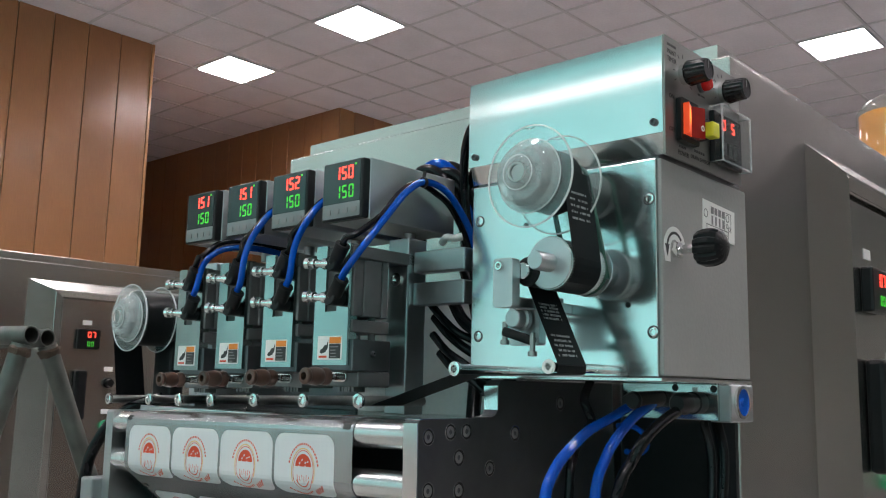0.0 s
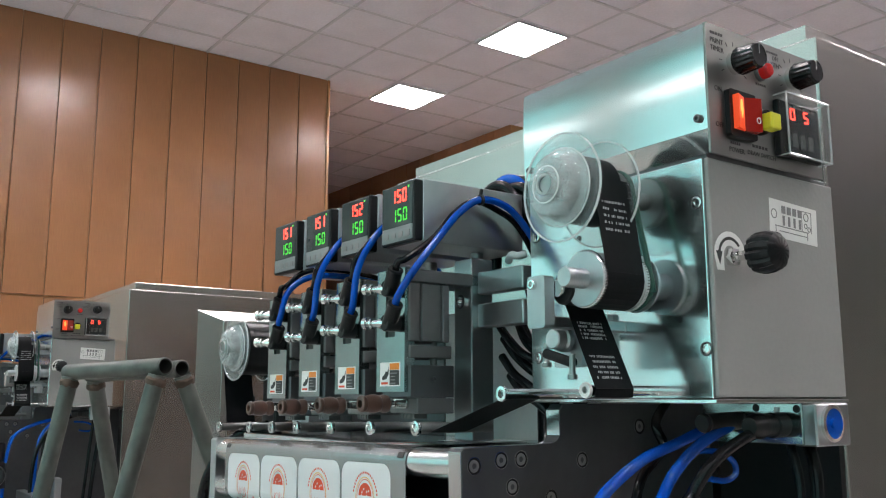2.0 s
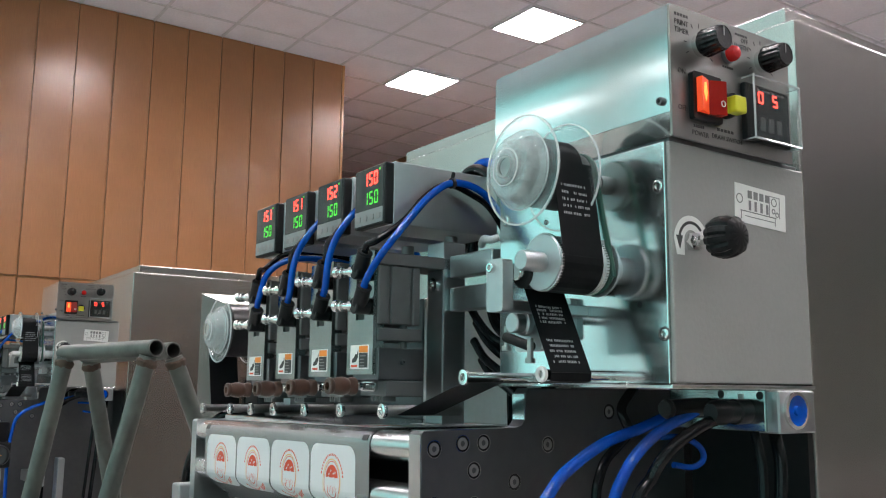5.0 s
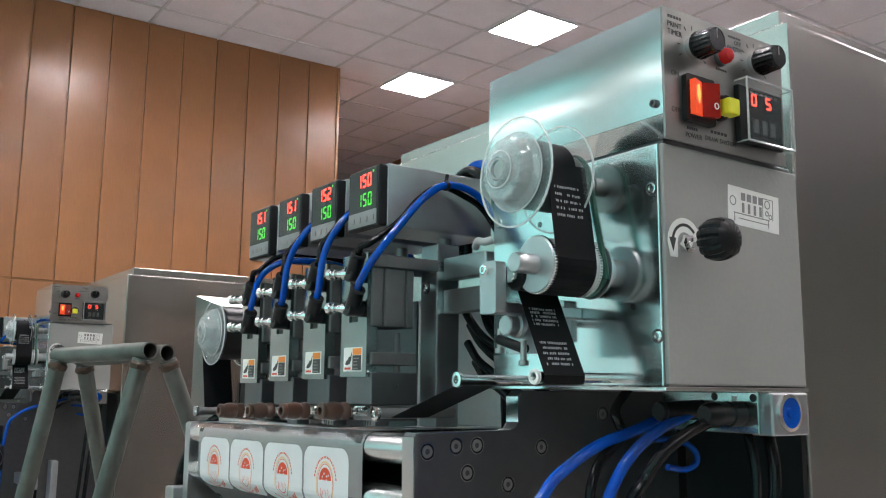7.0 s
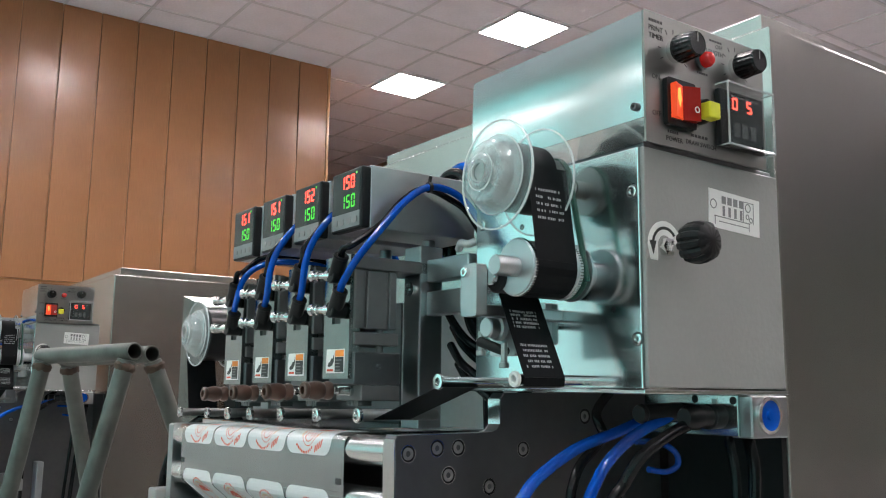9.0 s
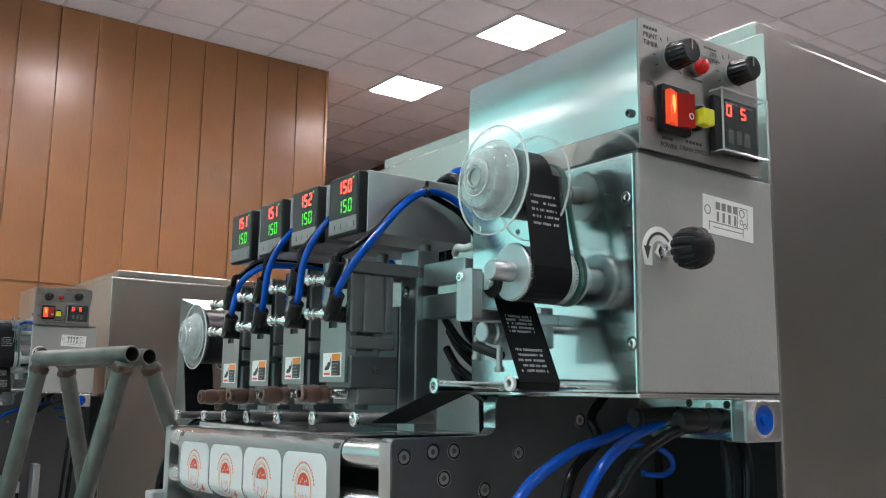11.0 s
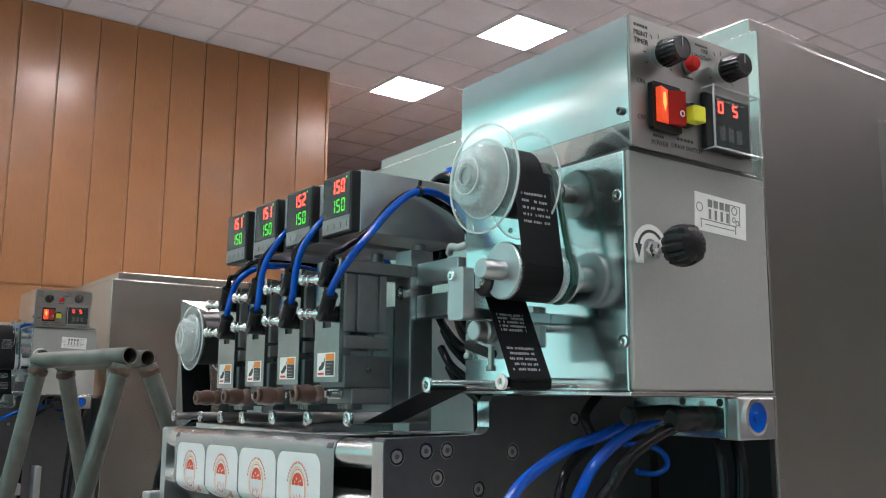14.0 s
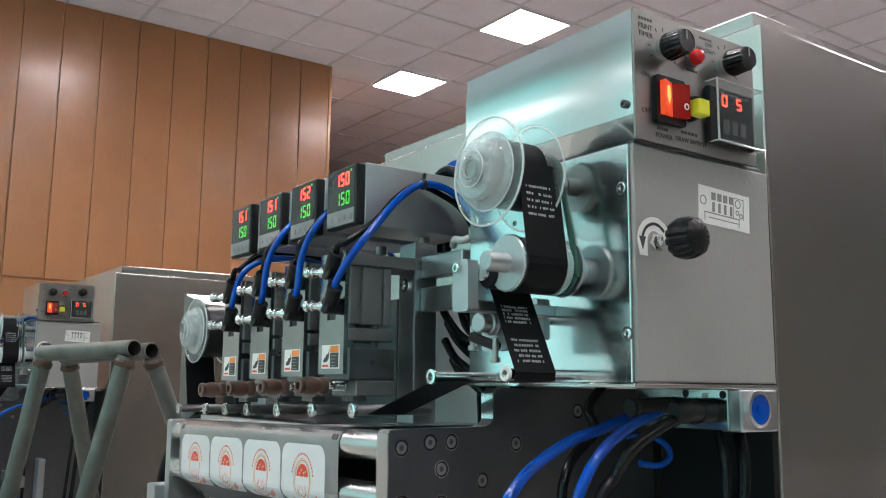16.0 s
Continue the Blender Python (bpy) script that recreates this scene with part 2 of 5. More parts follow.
def prism(bm, pts, place, depth):
    """A polygon of (u, v) swept by depth; place(u, v, w) gives the point."""
    lo = [bm.verts.new(place(u, v, 0)) for u, v in pts]
    hi = [bm.verts.new(place(u, v, depth)) for u, v in pts]
    bm.faces.new(lo[::-1])
    bm.faces.new(hi)
    for i in range(len(pts)):
        j = (i + 1) % len(pts)
        bm.faces.new([lo[i], lo[j], hi[j], hi[i]])
    return bm


def rounded(u0, u1, v0, v1, r, n=5):
    pts = []
    for cu, cv, a in ((u1 - r, v0 + r, -90), (u1 - r, v1 - r, 0), (u0 + r, v1 - r, 90), (u0 + r, v0 + r, 180)):
        pts += [(cu + r * math.cos(radians(a + 90 * k / n)), cv + r * math.sin(radians(a + 90 * k / n))) for k in range(n + 1)]
    return pts


def on_x(x):
    return lambda u, v, w: (x + w, u, v)


def on_y(y):
    return lambda u, v, w: (u, y - w, v)


def thing(name, base, label, category, group="", kind=""):
    ob = new(name)
    ob.empty_display_size = 0.02
    ob.location = base
    return tagged(ob, label, category, group, kind)


def base_of(ob):
    p = Vector(ob.location)
    while ob.parent:
        ob = ob.parent
        p += Vector(ob.location)
    return p


def part(name, bm, material, parent, label="", origin=None):
    """One mesh object under a thing or a part; bm is in world metres."""
    at = Vector(origin) if origin is not None else base_of(parent)
    bmesh.ops.recalc_face_normals(bm, faces=bm.faces[:])
    bmesh.ops.translate(bm, verts=bm.verts[:], vec=-at)
    for e in bm.edges:
        if len(e.link_faces) == 2 and e.calc_face_angle(0) > radians(38):
            e.smooth = False
    me = bpy.data.meshes.new(name)
    bm.to_mesh(me)
    bm.free()
    for m in material if isinstance(material, (list, tuple)) else [material]:
        me.materials.append(m)
    ob = new(name, me)
    ob.parent = parent
    ob.location = at - base_of(parent)
    return tagged(ob, label)


def setting(name, bm, material, label, category):
    bmesh.ops.recalc_face_normals(bm, faces=bm.faces[:])
    me = bpy.data.meshes.new(name)
    bm.to_mesh(me)
    bm.free()
    me.materials.append(material)
    return tagged(new(name, me), label, category, kind="structure")


def B():
    return bmesh.new()


def words(name, text, size, matrix, material, parent, label=""):
    """Raised lettering in the built-in font, its centre at matrix."""
    cu = bpy.data.curves.new(name, "FONT")
    cu.body, cu.size, cu.extrude, cu.align_x, cu.align_y = text, size, 0.0001, "CENTER", "CENTER"
    cu.resolution_u = 2
    tmp = bpy.data.objects.new(name, cu)
    me = bpy.data.meshes.new_from_object(tmp)
    bpy.data.objects.remove(tmp)
    me.transform(Matrix.Translation(-base_of(parent)) @ matrix)
    me.materials.clear()
    me.materials.append(material)
    ob = new(name, me)
    ob.parent = parent
    return tagged(ob, label)


FACE_X = Matrix(((0, 0, 1, 0), (1, 0, 0, 0), (0, 1, 0, 0), (0, 0, 0, 1)))
FACE_Y = Matrix(((1, 0, 0, 0), (0, 0, -1, 0), (0, 1, 0, 0), (0, 0, 0, 1)))
SEGMENTS = {"0": "abcdef", "1": "bc", "2": "abged", "3": "abgcd", "4": "fgbc", "5": "afgcd", "7": "abc", "9": "abcdfg"}


def digits(bm, text, u, v, w, h, gap, place, depth):
    """Seven-segment figures, lower left corner at (u, v)."""
    s = h * 0.13
    for ch in text:
        bars = {"a": (0.14, 0.86, h - s, h), "g": (0.14, 0.86, h / 2 - s / 2, h / 2 + s / 2), "d": (0.14, 0.86, 0, s)}
        for k in SEGMENTS[ch]:
            if k in bars:
                a, b, c, d = bars[k]
                prism(bm, [(u + a * w, v + c), (u + b * w, v + c), (u + b * w, v + d), (u + a * w, v + d)], place, depth)
            else:
                c, d = (h / 2 + s * 0.3, h - s * 0.4) if k in "bf" else (s * 0.4, h / 2 - s * 0.3)
                a = u + (w - s if k in "bc" else 0)
                prism(bm, [(a, v + c), (a + s, v + c), (a + s, v + d), (a, v + d)], place, depth)
        u += w + gap


def cap_screw(parent, p, axis, r=0.0035, sunk=False):
    """A socket head screw standing on a face."""
    bm = B()
    h = 0.0012 if sunk else 0.003
    lathe(bm, p, axis, [(r, -0.001), (r, h * 0.8), (r * 0.86, h), (r * 0.52, h), (r * 0.5, h * 0.25), (0, h * 0.25)], 16)
    if sunk:
        # Raised dark ring paints the shaded gap round the sunk head.
        ring = B()
        lathe(ring, p, axis, [(r, -0.0005), (r * 1.20, -0.0005), (r * 1.18, 0.0003), (r, 0.0003)], 20, True)
        part("counterbore", ring, DARK_PLATE, parent)
    return part("screw", bm, CHROME if r > 0.003 else DARK_PLATE, parent)


# ---- the room ----
CEIL = 4.35
TILE_X0, TILE_Y0, TILE_M = -7.24, 4.02, 0.60

bm = B()
box(bm, -14, 9, -7, 14, -0.1, 0)
setting("floor", bm, FLOOR, "pale glossy tiled hall floor", "floor")
bm = B()
box(bm, -14, 9, -7, 14, CEIL + 0.02, CEIL + 0.12)
for i in range(-12, 28):
    x = TILE_X0 + i * TILE_M
    if -14 < x < 9:
        box(bm, x - 0.012, x + 0.012, -7, 14, CEIL - 0.004, CEIL + 0.02)
setting("ceiling", bm, GRID, "suspended ceiling with a metal grid", "ceiling")

# The first three are known; the rest are added for fill and reflections.
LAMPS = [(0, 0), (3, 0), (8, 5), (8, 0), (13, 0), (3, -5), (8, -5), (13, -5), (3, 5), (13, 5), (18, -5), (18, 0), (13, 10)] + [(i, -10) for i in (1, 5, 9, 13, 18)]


def ceiling_tiles():
    """Mineral tiles laid between the grid bars, joined into one sheet of pieces."""
    bm = B()
    verts, faces = [], []
    for i in range(-12, 27):
        for j in range(-18, 16):
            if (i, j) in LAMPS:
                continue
            x0, y0 = TILE_X0 + i * TILE_M + 0.011, TILE_Y0 + j * TILE_M + 0.011
            x1, y1, z = x0 + TILE_M - 0.022, y0 + TILE_M - 0.022, CEIL + 0.004 + random.uniform(-0.002, 0.003)
            n = len(verts)
            verts += [(x0, y0, z), (x1, y0, z), (x1, y1, z), (x0, y1, z), (x0, y0, z + 0.015), (x1, y0, z + 0.015), (x1, y1, z + 0.015), (x0, y1, z + 0.015)]
            faces += [(n, n + 3, n + 2, n + 1), (n, n + 1, n + 5, n + 4), (n + 1, n + 2, n + 6, n + 5), (n + 2, n + 3, n + 7, n + 6), (n + 3, n, n + 4, n + 7)]
    bm.free()
    me = bpy.data.meshes.new("ceiling_tiles")
    me.from_pydata(verts, [], faces)
    me.materials.append(TILE)
    tagged(new("ceiling_tiles", me), "grey-white mineral fibre ceiling tiles", "ceiling", kind="structure")
    bars = B()
    for j in range(-18, 17):
        y = TILE_Y0 + j * TILE_M
        box(bars, -14, 9, y - 0.012, y + 0.012, CEIL - 0.003, CEIL + 0.019)
    setting("trim", bars, GRID, "grey metal bars of the ceiling grid", "ceiling grid")


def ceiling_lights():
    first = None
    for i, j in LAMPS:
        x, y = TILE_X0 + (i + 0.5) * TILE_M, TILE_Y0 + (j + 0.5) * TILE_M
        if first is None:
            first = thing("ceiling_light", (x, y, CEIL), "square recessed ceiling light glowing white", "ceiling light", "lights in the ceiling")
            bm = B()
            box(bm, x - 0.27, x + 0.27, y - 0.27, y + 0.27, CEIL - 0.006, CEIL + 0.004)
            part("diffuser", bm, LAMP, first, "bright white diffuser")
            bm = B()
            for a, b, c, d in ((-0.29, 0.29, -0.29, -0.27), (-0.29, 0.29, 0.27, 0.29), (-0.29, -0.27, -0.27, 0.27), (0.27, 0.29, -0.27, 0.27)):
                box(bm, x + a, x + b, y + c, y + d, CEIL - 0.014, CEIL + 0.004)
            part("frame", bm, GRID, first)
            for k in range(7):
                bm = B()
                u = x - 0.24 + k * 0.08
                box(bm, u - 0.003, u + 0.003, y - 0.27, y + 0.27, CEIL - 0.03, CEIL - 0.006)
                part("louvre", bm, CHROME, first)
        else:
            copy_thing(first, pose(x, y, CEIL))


WX, WY, BACK_Y, BACK_X, SOUTH = -7.0, 3.466, 5.79, -7.05, -4.6


def panelled_wall(name, run, at, facing, label):
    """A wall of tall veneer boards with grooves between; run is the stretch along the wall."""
    bm = B()
    a, b = run
    if facing == "x":
        box(bm, at - 0.2, at - 0.02, a, b, 0, CEIL)
    else:
        box(bm, a, b, at + 0.02, at + 0.2, 0, CEIL)
    wall = setting(name, bm, WOOD_EDGE, label, "wall")
    w = 0.303
    n = int((b - a) / w + 0.5)
    mesh = None
    for lo, hi in ((0, 2.07), (2.085, CEIL)):
        mesh = None
        for k in range(n):
            if facing == "x":
                end = b - k * w
                if mesh is None:
                    bm = B()
                    box(bm, -0.02, 0.0, -w + 0.004, -0.004, lo, hi, 0.0025, 1)
            else:
                end = b - k * w
                if mesh is None:
                    bm = B()
                    box(bm, -w + 0.004, -0.004, 0.0, 0.02, lo, hi, 0.0025, 1)
            if mesh is None:
                bmesh.ops.recalc_face_normals(bm, faces=bm.faces[:])
                mesh = bpy.data.meshes.new("board")
                bm.to_mesh(mesh)
                bm.free()
                mesh.materials.append(WOOD)
            ob = new("board", mesh)
            ob.parent = wall
            ob.location = (at, end, 0) if facing == "x" else (end, at, 0)


def rest_of_room():
    panelled_wall("wall_west", (-1.08, WY - 0.03), WX, "x", "tall wood-veneer panelled wall with dark grooves")
    bm = B()
    box(bm, WX - 0.2, WX + 0.004, WY - 0.03, WY, 0, CEIL, 0.004, 1)
    setting("trim", bm, WOOD_EDGE, "light wooden corner trim of the wall", "trim")
    panelled_wall("wall_recess", (-13.9, BACK_X - 0.005), BACK_Y, "y", "wood panelled wall at the back of a recess")
    panelled_wall("wall_northwest", (BACK_Y + 0.2, 13.9), BACK_X, "x", "wood panelled wall beyond the recess")
    bm = B()
    box(bm, -13.9, WX - 0.2, WY - 0.2, WY, 0, CEIL)
    setting("wall_recess_side", bm, WOOD_EDGE, "plain wooden side wall of the recess", "wall")
    for name, q in (("wall_north", (-14, 9, 14, 14.2)), ("wall_east", (9, 9.2, SOUTH, 14)), ("wall_far_west", (-14.2, -14, 3, 14))):
        bm = B()
        box(bm, *q, 0, CEIL)
        setting(name, bm, WALL, "plain painted hall wall", "wall")
    # Unseen plain wall, added so the head brackets reflect a neutral grey.
    bm = B()
    box(bm, WX - 0.2, WX, SOUTH, -1.1, 0, CEIL)
    setting("wall_southwest", bm, WALL, "unseen plain painted wall that keeps the bracket reflections neutral", "wall")
    # south wall, unseen: tall tinted glazing and clear transom added for reflections in metal
    bm = B()
    box(bm, -14, 9, SOUTH - 0.2, SOUTH, 0, 0.9)
    box(bm, -14, 9, SOUTH - 0.2, SOUTH, 4.25, CEIL)
    for k in range(7):
        x = -10.5 + k * 3.0
        box(bm, x - 0.3, x + 0.3, SOUTH - 0.2, SOUTH, 0.9, 4.25)
    box(bm, -14, -10.8, SOUTH - 0.2, SOUTH, 0.9, 4.25)
    box(bm, 7.8, 9, SOUTH - 0.2, SOUTH, 0.9, 4.25)
    setting("wall_south", bm, WALL, "unseen plain painted wall with a row of added tall windows", "wall")
    for k in range(6):
        x = -9.0 + k * 3.0
        win = thing("window", (x, SOUTH - 0.1, 0.9), "unseen tall window assumed for the teal light, with an added white transom", "window", "windows in the south wall", "structure")
        for z0, z1, m in ((0.95, 3.38, TEAL_GLOW), (3.44, 3.72, TRANSOM_GLOW), (3.78, 4.20, TEAL_GLOW)):
            bm = B()
            box(bm, x - 1.15, x + 1.15, SOUTH - 0.12, SOUTH - 0.10, z0, z1)
            part("pane", bm, m, win)
        bm = B()
        for a, b, c, d in ((-1.2, 1.2, 0.9, 0.95), (-1.2, 1.2, 4.20, 4.25), (-1.2, -1.14, 0.95, 4.20), (1.14, 1.2, 0.95, 4.20), (-1.14, 1.14, 3.38, 3.44), (-1.14, 1.14, 3.72, 3.78)):
            box(bm, x + a, x + b, SOUTH - 0.09, SOUTH - 0.03, c, d)
        part("window_frame", bm, DULL, win)


# ---- packing machine: sheet-metal cabinet ----
def machine_cabinet():
    cab = thing("machine_cabinet", (-0.36, 0.7, 0), "tall stainless-steel packing machine cabinet with a framed control door", "machine", "packing machines")
    x0, x1, y0, y1, top = -0.68, -0.035, 0.192, 1.35, 1.60
    bm = B()
    box(bm, x0, x1, y0, y1, 0.12, top, 0.002)
    part("body", bm, STEEL, cab, "brushed stainless sheet body")
    bm = B()
    box(bm, x0 + 0.02, x1 - 0.020, y0 + 0.019, y1 - 0.02, top - 0.001, top + 0.021, 0.0006, 1)
    part("top_cover", bm, STEEL, cab)
    for x in (x0 + 0.06, x1 - 0.06):
        for y in (y0 + 0.06, y1 - 0.06):
            bm = B()
            rod(bm, (x, y, 0), (x, y, 0.125), 0.025)
            part("foot", bm, DULL, cab)
    # Black sheet stands in for the shade between side plate and cabinet.
    bm = B()
    box(bm, -0.147, -0.036, y0 - 0.008, y0 - 0.002, 0.15, 1.296)
    part("inner_panel", bm, BLACK, cab, "black sheet added for the shade under the print unit")
    # raised sloping frame round the door
    a0, a1, b0, b1 = 0.375, 1.16, 0.62, 1.556
    bm = B()
    outer = [(a0, b0), (a1, b0), (a1, b1), (a0, b1)]
    mid = [(a0 + 0.062, b0 + 0.040), (a1 - 0.062, b0 + 0.040), (a1 - 0.062, b1 - 0.026), (a0 + 0.062, b1 - 0.026)]
    inn = [(a0 + 0.085, b0 + 0.055), (a1 - 0.085, b0 + 0.055), (a1 - 0.085, b1 - 0.04), (a0 + 0.085, b1 - 0.04)]
    rings = [[bm.verts.new((x, u, v)) for u, v in q] for x, q in ((x1, outer), (x1 + 0.024, mid), (x1 + 0.016, inn), (x1 + 0.001, inn))]
    for p, q in zip(rings, rings[1:]):
        for k in range(4):
            n = (k + 1) % 4
            bm.faces.new([p[k], p[n], q[n], q[k]])
    bmesh.ops.bevel(bm, geom=[e for e in bm.edges if all(v.co.x > x1 + 0.01 for v in e.verts)], offset=0.002, segments=2, affect="EDGES")
    part("door_frame", bm, STEEL, cab, "raised bevelled steel frame")
    door = B()
    d0, d1, e0, e1 = a0 + 0.088, a1 - 0.088, b0 + 0.058, b1 - 0.043
    box(door, x1 + 0.001, x1 + 0.010, d0, d1, e0, e1, 0.002)
    door = part("door", door, STEEL, cab, "brushed steel control door")
    f = x1 + 0.010
    bm = B()
    box(bm, f, f + 0.014, 0.505, 0.565, 1.385, 1.437, 0.003)
    part("display_unit", bm, BLACK, door, "black digital display unit")
    bm = B()
    digits(bm, "07", 0.53, 1.415, 0.009, 0.015, 0.003, on_x(f + 0.0142), 0.0004)
    part("readout", bm, SEG_RED, door, "glowing red figures")
    bm = B()
    digits(bm, "00", 0.53, 1.393, 0.007, 0.012, 0.003, on_x(f + 0.0142), 0.0004)
    part("readout", bm, SEG_GREEN, door, "green figures")
    bm = B()
    box(bm, f, f + 0.022, 0.505, 0.535, 1.205, 1.332, 0.006)
    part("door_handle", bm, BLACK, door, "tall black door handle")
    for k, (y, z) in enumerate(((0.60, 1.30), (0.66, 1.30), (0.60, 1.19), (0.66, 1.19))):
        bm = B()
        lathe(bm, (f, y, z), (1, 0, 0), [(0, 0), (0.014, 0), (0.014, 0.005), (0.010, 0.006), (0.0095, 0.018), (0, 0.019)], 20)
        part("selector_knob" if k < 2 else "push_button", bm, BLACK if k < 2 else GREEN_CAP, door, "black selector" if k < 2 else "green push button")
        bm = B()
        box(bm, f, f + 0.001, y - 0.012, y + 0.012, z + 0.03, z + 0.042)
        part("name_plate", bm, PAPER, door)
    bm = B()
    box(bm, f, f + 0.001, 0.52, 0.545, 1.448, 1.460)
    part("name_plate", bm, PAPER, door)
    return cab


# ---- print unit housing ----
def print_housing():
    h = thing("print_unit", (-0.09, 0.08, 1.2675), "brushed aluminium hot-foil print unit with a control panel", "print unit", "print units")
    bm = B()
    box(bm, -0.180, -0.0095, 0.0065, 0.146, 1.302, 1.462, 0.001)
    part("core", bm, DARK_PLATE, h)
    bm = B()
    # sheet that bows out by a millimetre over its height
    bow = [(-0.0010 * (1 - ((k - 6) / 6) ** 2), 1.476 + 0.073 * k / 12) for k in range(13)]
    prism(bm, bow + [(0.128, 1.549), (0.128, 1.476)], lambda u, v, w: (-0.185 + w, u, v), 0.183)
    for face in bm.faces:
        face.smooth = True
    part("upper_cover", bm, BRUSHED, h, "brushed aluminium upper cover")
    bm = B()
    prism(bm, [(0.001, 1.476), (0.005, 1.461), (0.128, 1.461), (0.128, 1.476)], lambda u, v, w: (-0.184 + w, u, v), 0.182)
    part("skirt", bm, CHROME, h)
    bm = B()
    prism(bm, rounded(-0.0008, 0.1275, 1.459, 1.5495, 0.001), on_x(-0.0018), 0.0018)
    panel = part("control_panel", bm, PANEL, h, "engraved grey control panel")
    bm = B()
    box(bm, -0.180, -0.0085, 0.0, 0.006, 1.3005, 1.4575, 0.0008)
    plate = part("front_plate", bm, BRUSHED, h, "satin aluminium front plate")
    bm = B()
    box(bm, -0.0085, -0.005, 0.0015, 0.147, 1.3015, 1.4575, 0.0012)
    side = part("side_cover", bm, GREY_PAINT, h, "grey enamelled side cover")
    bm = B()
    box(bm, -0.186, -0.0045, -0.0025, 0.149, 1.2975, 1.3005, 0.0006)
    part("base_lip", bm, CHROME, h)
    for x, z in ((-0.014, 1.428), (-0.012, 1.332), (-0.172, 1.428), (-0.172, 1.332)):
        cap_screw(plate, (x, 0.0, z), (0, -1, 0), 0.0040, True)
    for x, z in ((-0.009, 1.484), (-0.178, 1.484)):
        cap_screw(h, (x, 0.0, z), (0, -1, 0), 0.0028)
    # Flat black discs stand in for the dark inside open holes.
    for x, z in ((-0.032, 1.352), (-0.124, 1.420)):
        bm = B()
        lathe(bm, (x, 0.0, z), (0, -1, 0), [(0.0022, -0.001), (0.0022, 0.0004), (0, 0.0004)], 12)
        part("bolt_hole", bm, BLACK, plate)
    # round black knobs with pointers
    for y, z in ((0.0280, 1.5260), (0.0950, 1.5295)):
        bm = B()
        lathe(bm, (0, y, z), (1, 0, 0), [(0, 0), (0.0078, 0), (0.0078, 0.0035), (0.0060, 0.004), (0.0060, 0.007), (0.0, 0.007)], 20)
        part("collar", bm, CHROME, panel)
        bm = B()
        seg = 36
        lathe(bm, (0.005, y, z), (1, 0, 0), [(0, 0), (0.0094, 0), (0.0098, 0.0012), (0.0092, 0.0060), (0.0088, 0.0140), (0.0078, 0.0158), (0.0074, 0.0154), (0, 0.0154)], seg)
        for v in bm.verts:
            d = Vector((0, v.co.y - y, v.co.z - z))
            if d.length > 0.0085 and int((math.atan2(d.z, d.y) / math.tau * seg) + 100.5) % 2:
                v.co -= d.normalized() * 0.0005
        for f in bm.faces:
            f.smooth = False
        knob = part("control_knob", bm, GLOSS_BLACK, panel, "fluted black control knob")
        bm = B()
        box(bm, 0.0200, 0.0208, y - 0.0004, y + 0.0004, z + 0.001, z + 0.0074)
        part("pointer", bm, GREY_INK, knob)
        bm = B()
        for k in range(9):
            a = radians(-120 + k * 30)
            c, s = math.cos(a + radians(90)), math.sin(a + radians(90))
            prism(bm, [(y + c * 0.0125 - s * 0.0003, z + s * 0.0125 + c * 0.0003), (y + c * 0.0125 + s * 0.0003, z + s * 0.0125 - c * 0.0003),
                       (y + c * 0.0155 + s * 0.0003, z + s * 0.0155 - c * 0.0003), (y + c * 0.0155 - s * 0.0003, z + s * 0.0155 + c * 0.0003)], on_x(0.0001), 0.0002)
        part("scale_marks", bm, INK, panel)
    bm = B()
    lathe(bm, (0, 0.0570, 1.5260), (1, 0, 0), [(0, 0), (0.0064, 0), (0.0064, 0.002), (0.0057, 0.0028)], 24)
    part("lamp_bezel", bm, DARK_PLATE, panel)
    bm = B()
    lathe(bm, (0.003, 0.0570, 1.5260), (1, 0, 0), [(0.0055, 0), (0.0055, 0.0035), (0.0042, 0.0058), (0.002, 0.0066), (0, 0.0068)], 24)
    part("indicator_lamp", bm, LED_RED, panel, "red indicator lamp")
    # illuminated rocker switch
    bm = B()
    prism(bm, rounded(0.0160, 0.0450, 1.4730, 1.5055, 0.002), on_x(0.0), 0.004)
    sw = part("rocker_switch", bm, BLACK, panel, "black switch with a glowing red rocker")
    bm = B()
    box(bm, 0.004, 0.0048, 0.0190, 0.0290, 1.4770, 1.5015, 0.0003, 1)
    box(bm, 0.004, 0.0048, 0.0300, 0.0420, 1.4770, 1.5015, 0.0003, 1)
    part("rocker_well", bm, BLACK, sw)
    bm = B()
    prism(bm, [(0.0, 0.0300), (0.0012, 0.0300), (0.0042, 0.0370), (0.0062, 0.0420), (0.0, 0.0420)], lambda u, v, w: (0.0042 + u, v, 1.4775 + w), 0.0235)
    part("rocker", bm, ROCKER, sw, "translucent red rocker")
    bm = B()
    prism(bm, [(0.0, 0.0190), (0.0048, 0.0190), (0.0028, 0.0250), (0.0012, 0.0298), (0.0, 0.0298)], lambda u, v, w: (0.0042 + u, v, 1.4775 + w), 0.0235)
    part("glow", bm, ROCKER_HOT, sw, "rocker half lit from inside")
    bm = B()
    prism(bm, [(-0.0031, 0.0005), (0.0002, -0.0050), (0.0026, 0.0010), (0.0008, 0.0085), (-0.0022, 0.0070)], lambda u, v, w: (0.0070 - 0.33 * u + w, 0.0245 + u, 1.4900 + v), 0.0006)
    part("lamp_spot", bm, ROCKER_SPOT, sw, "hot spot of the switch lamp")
    bm = B()
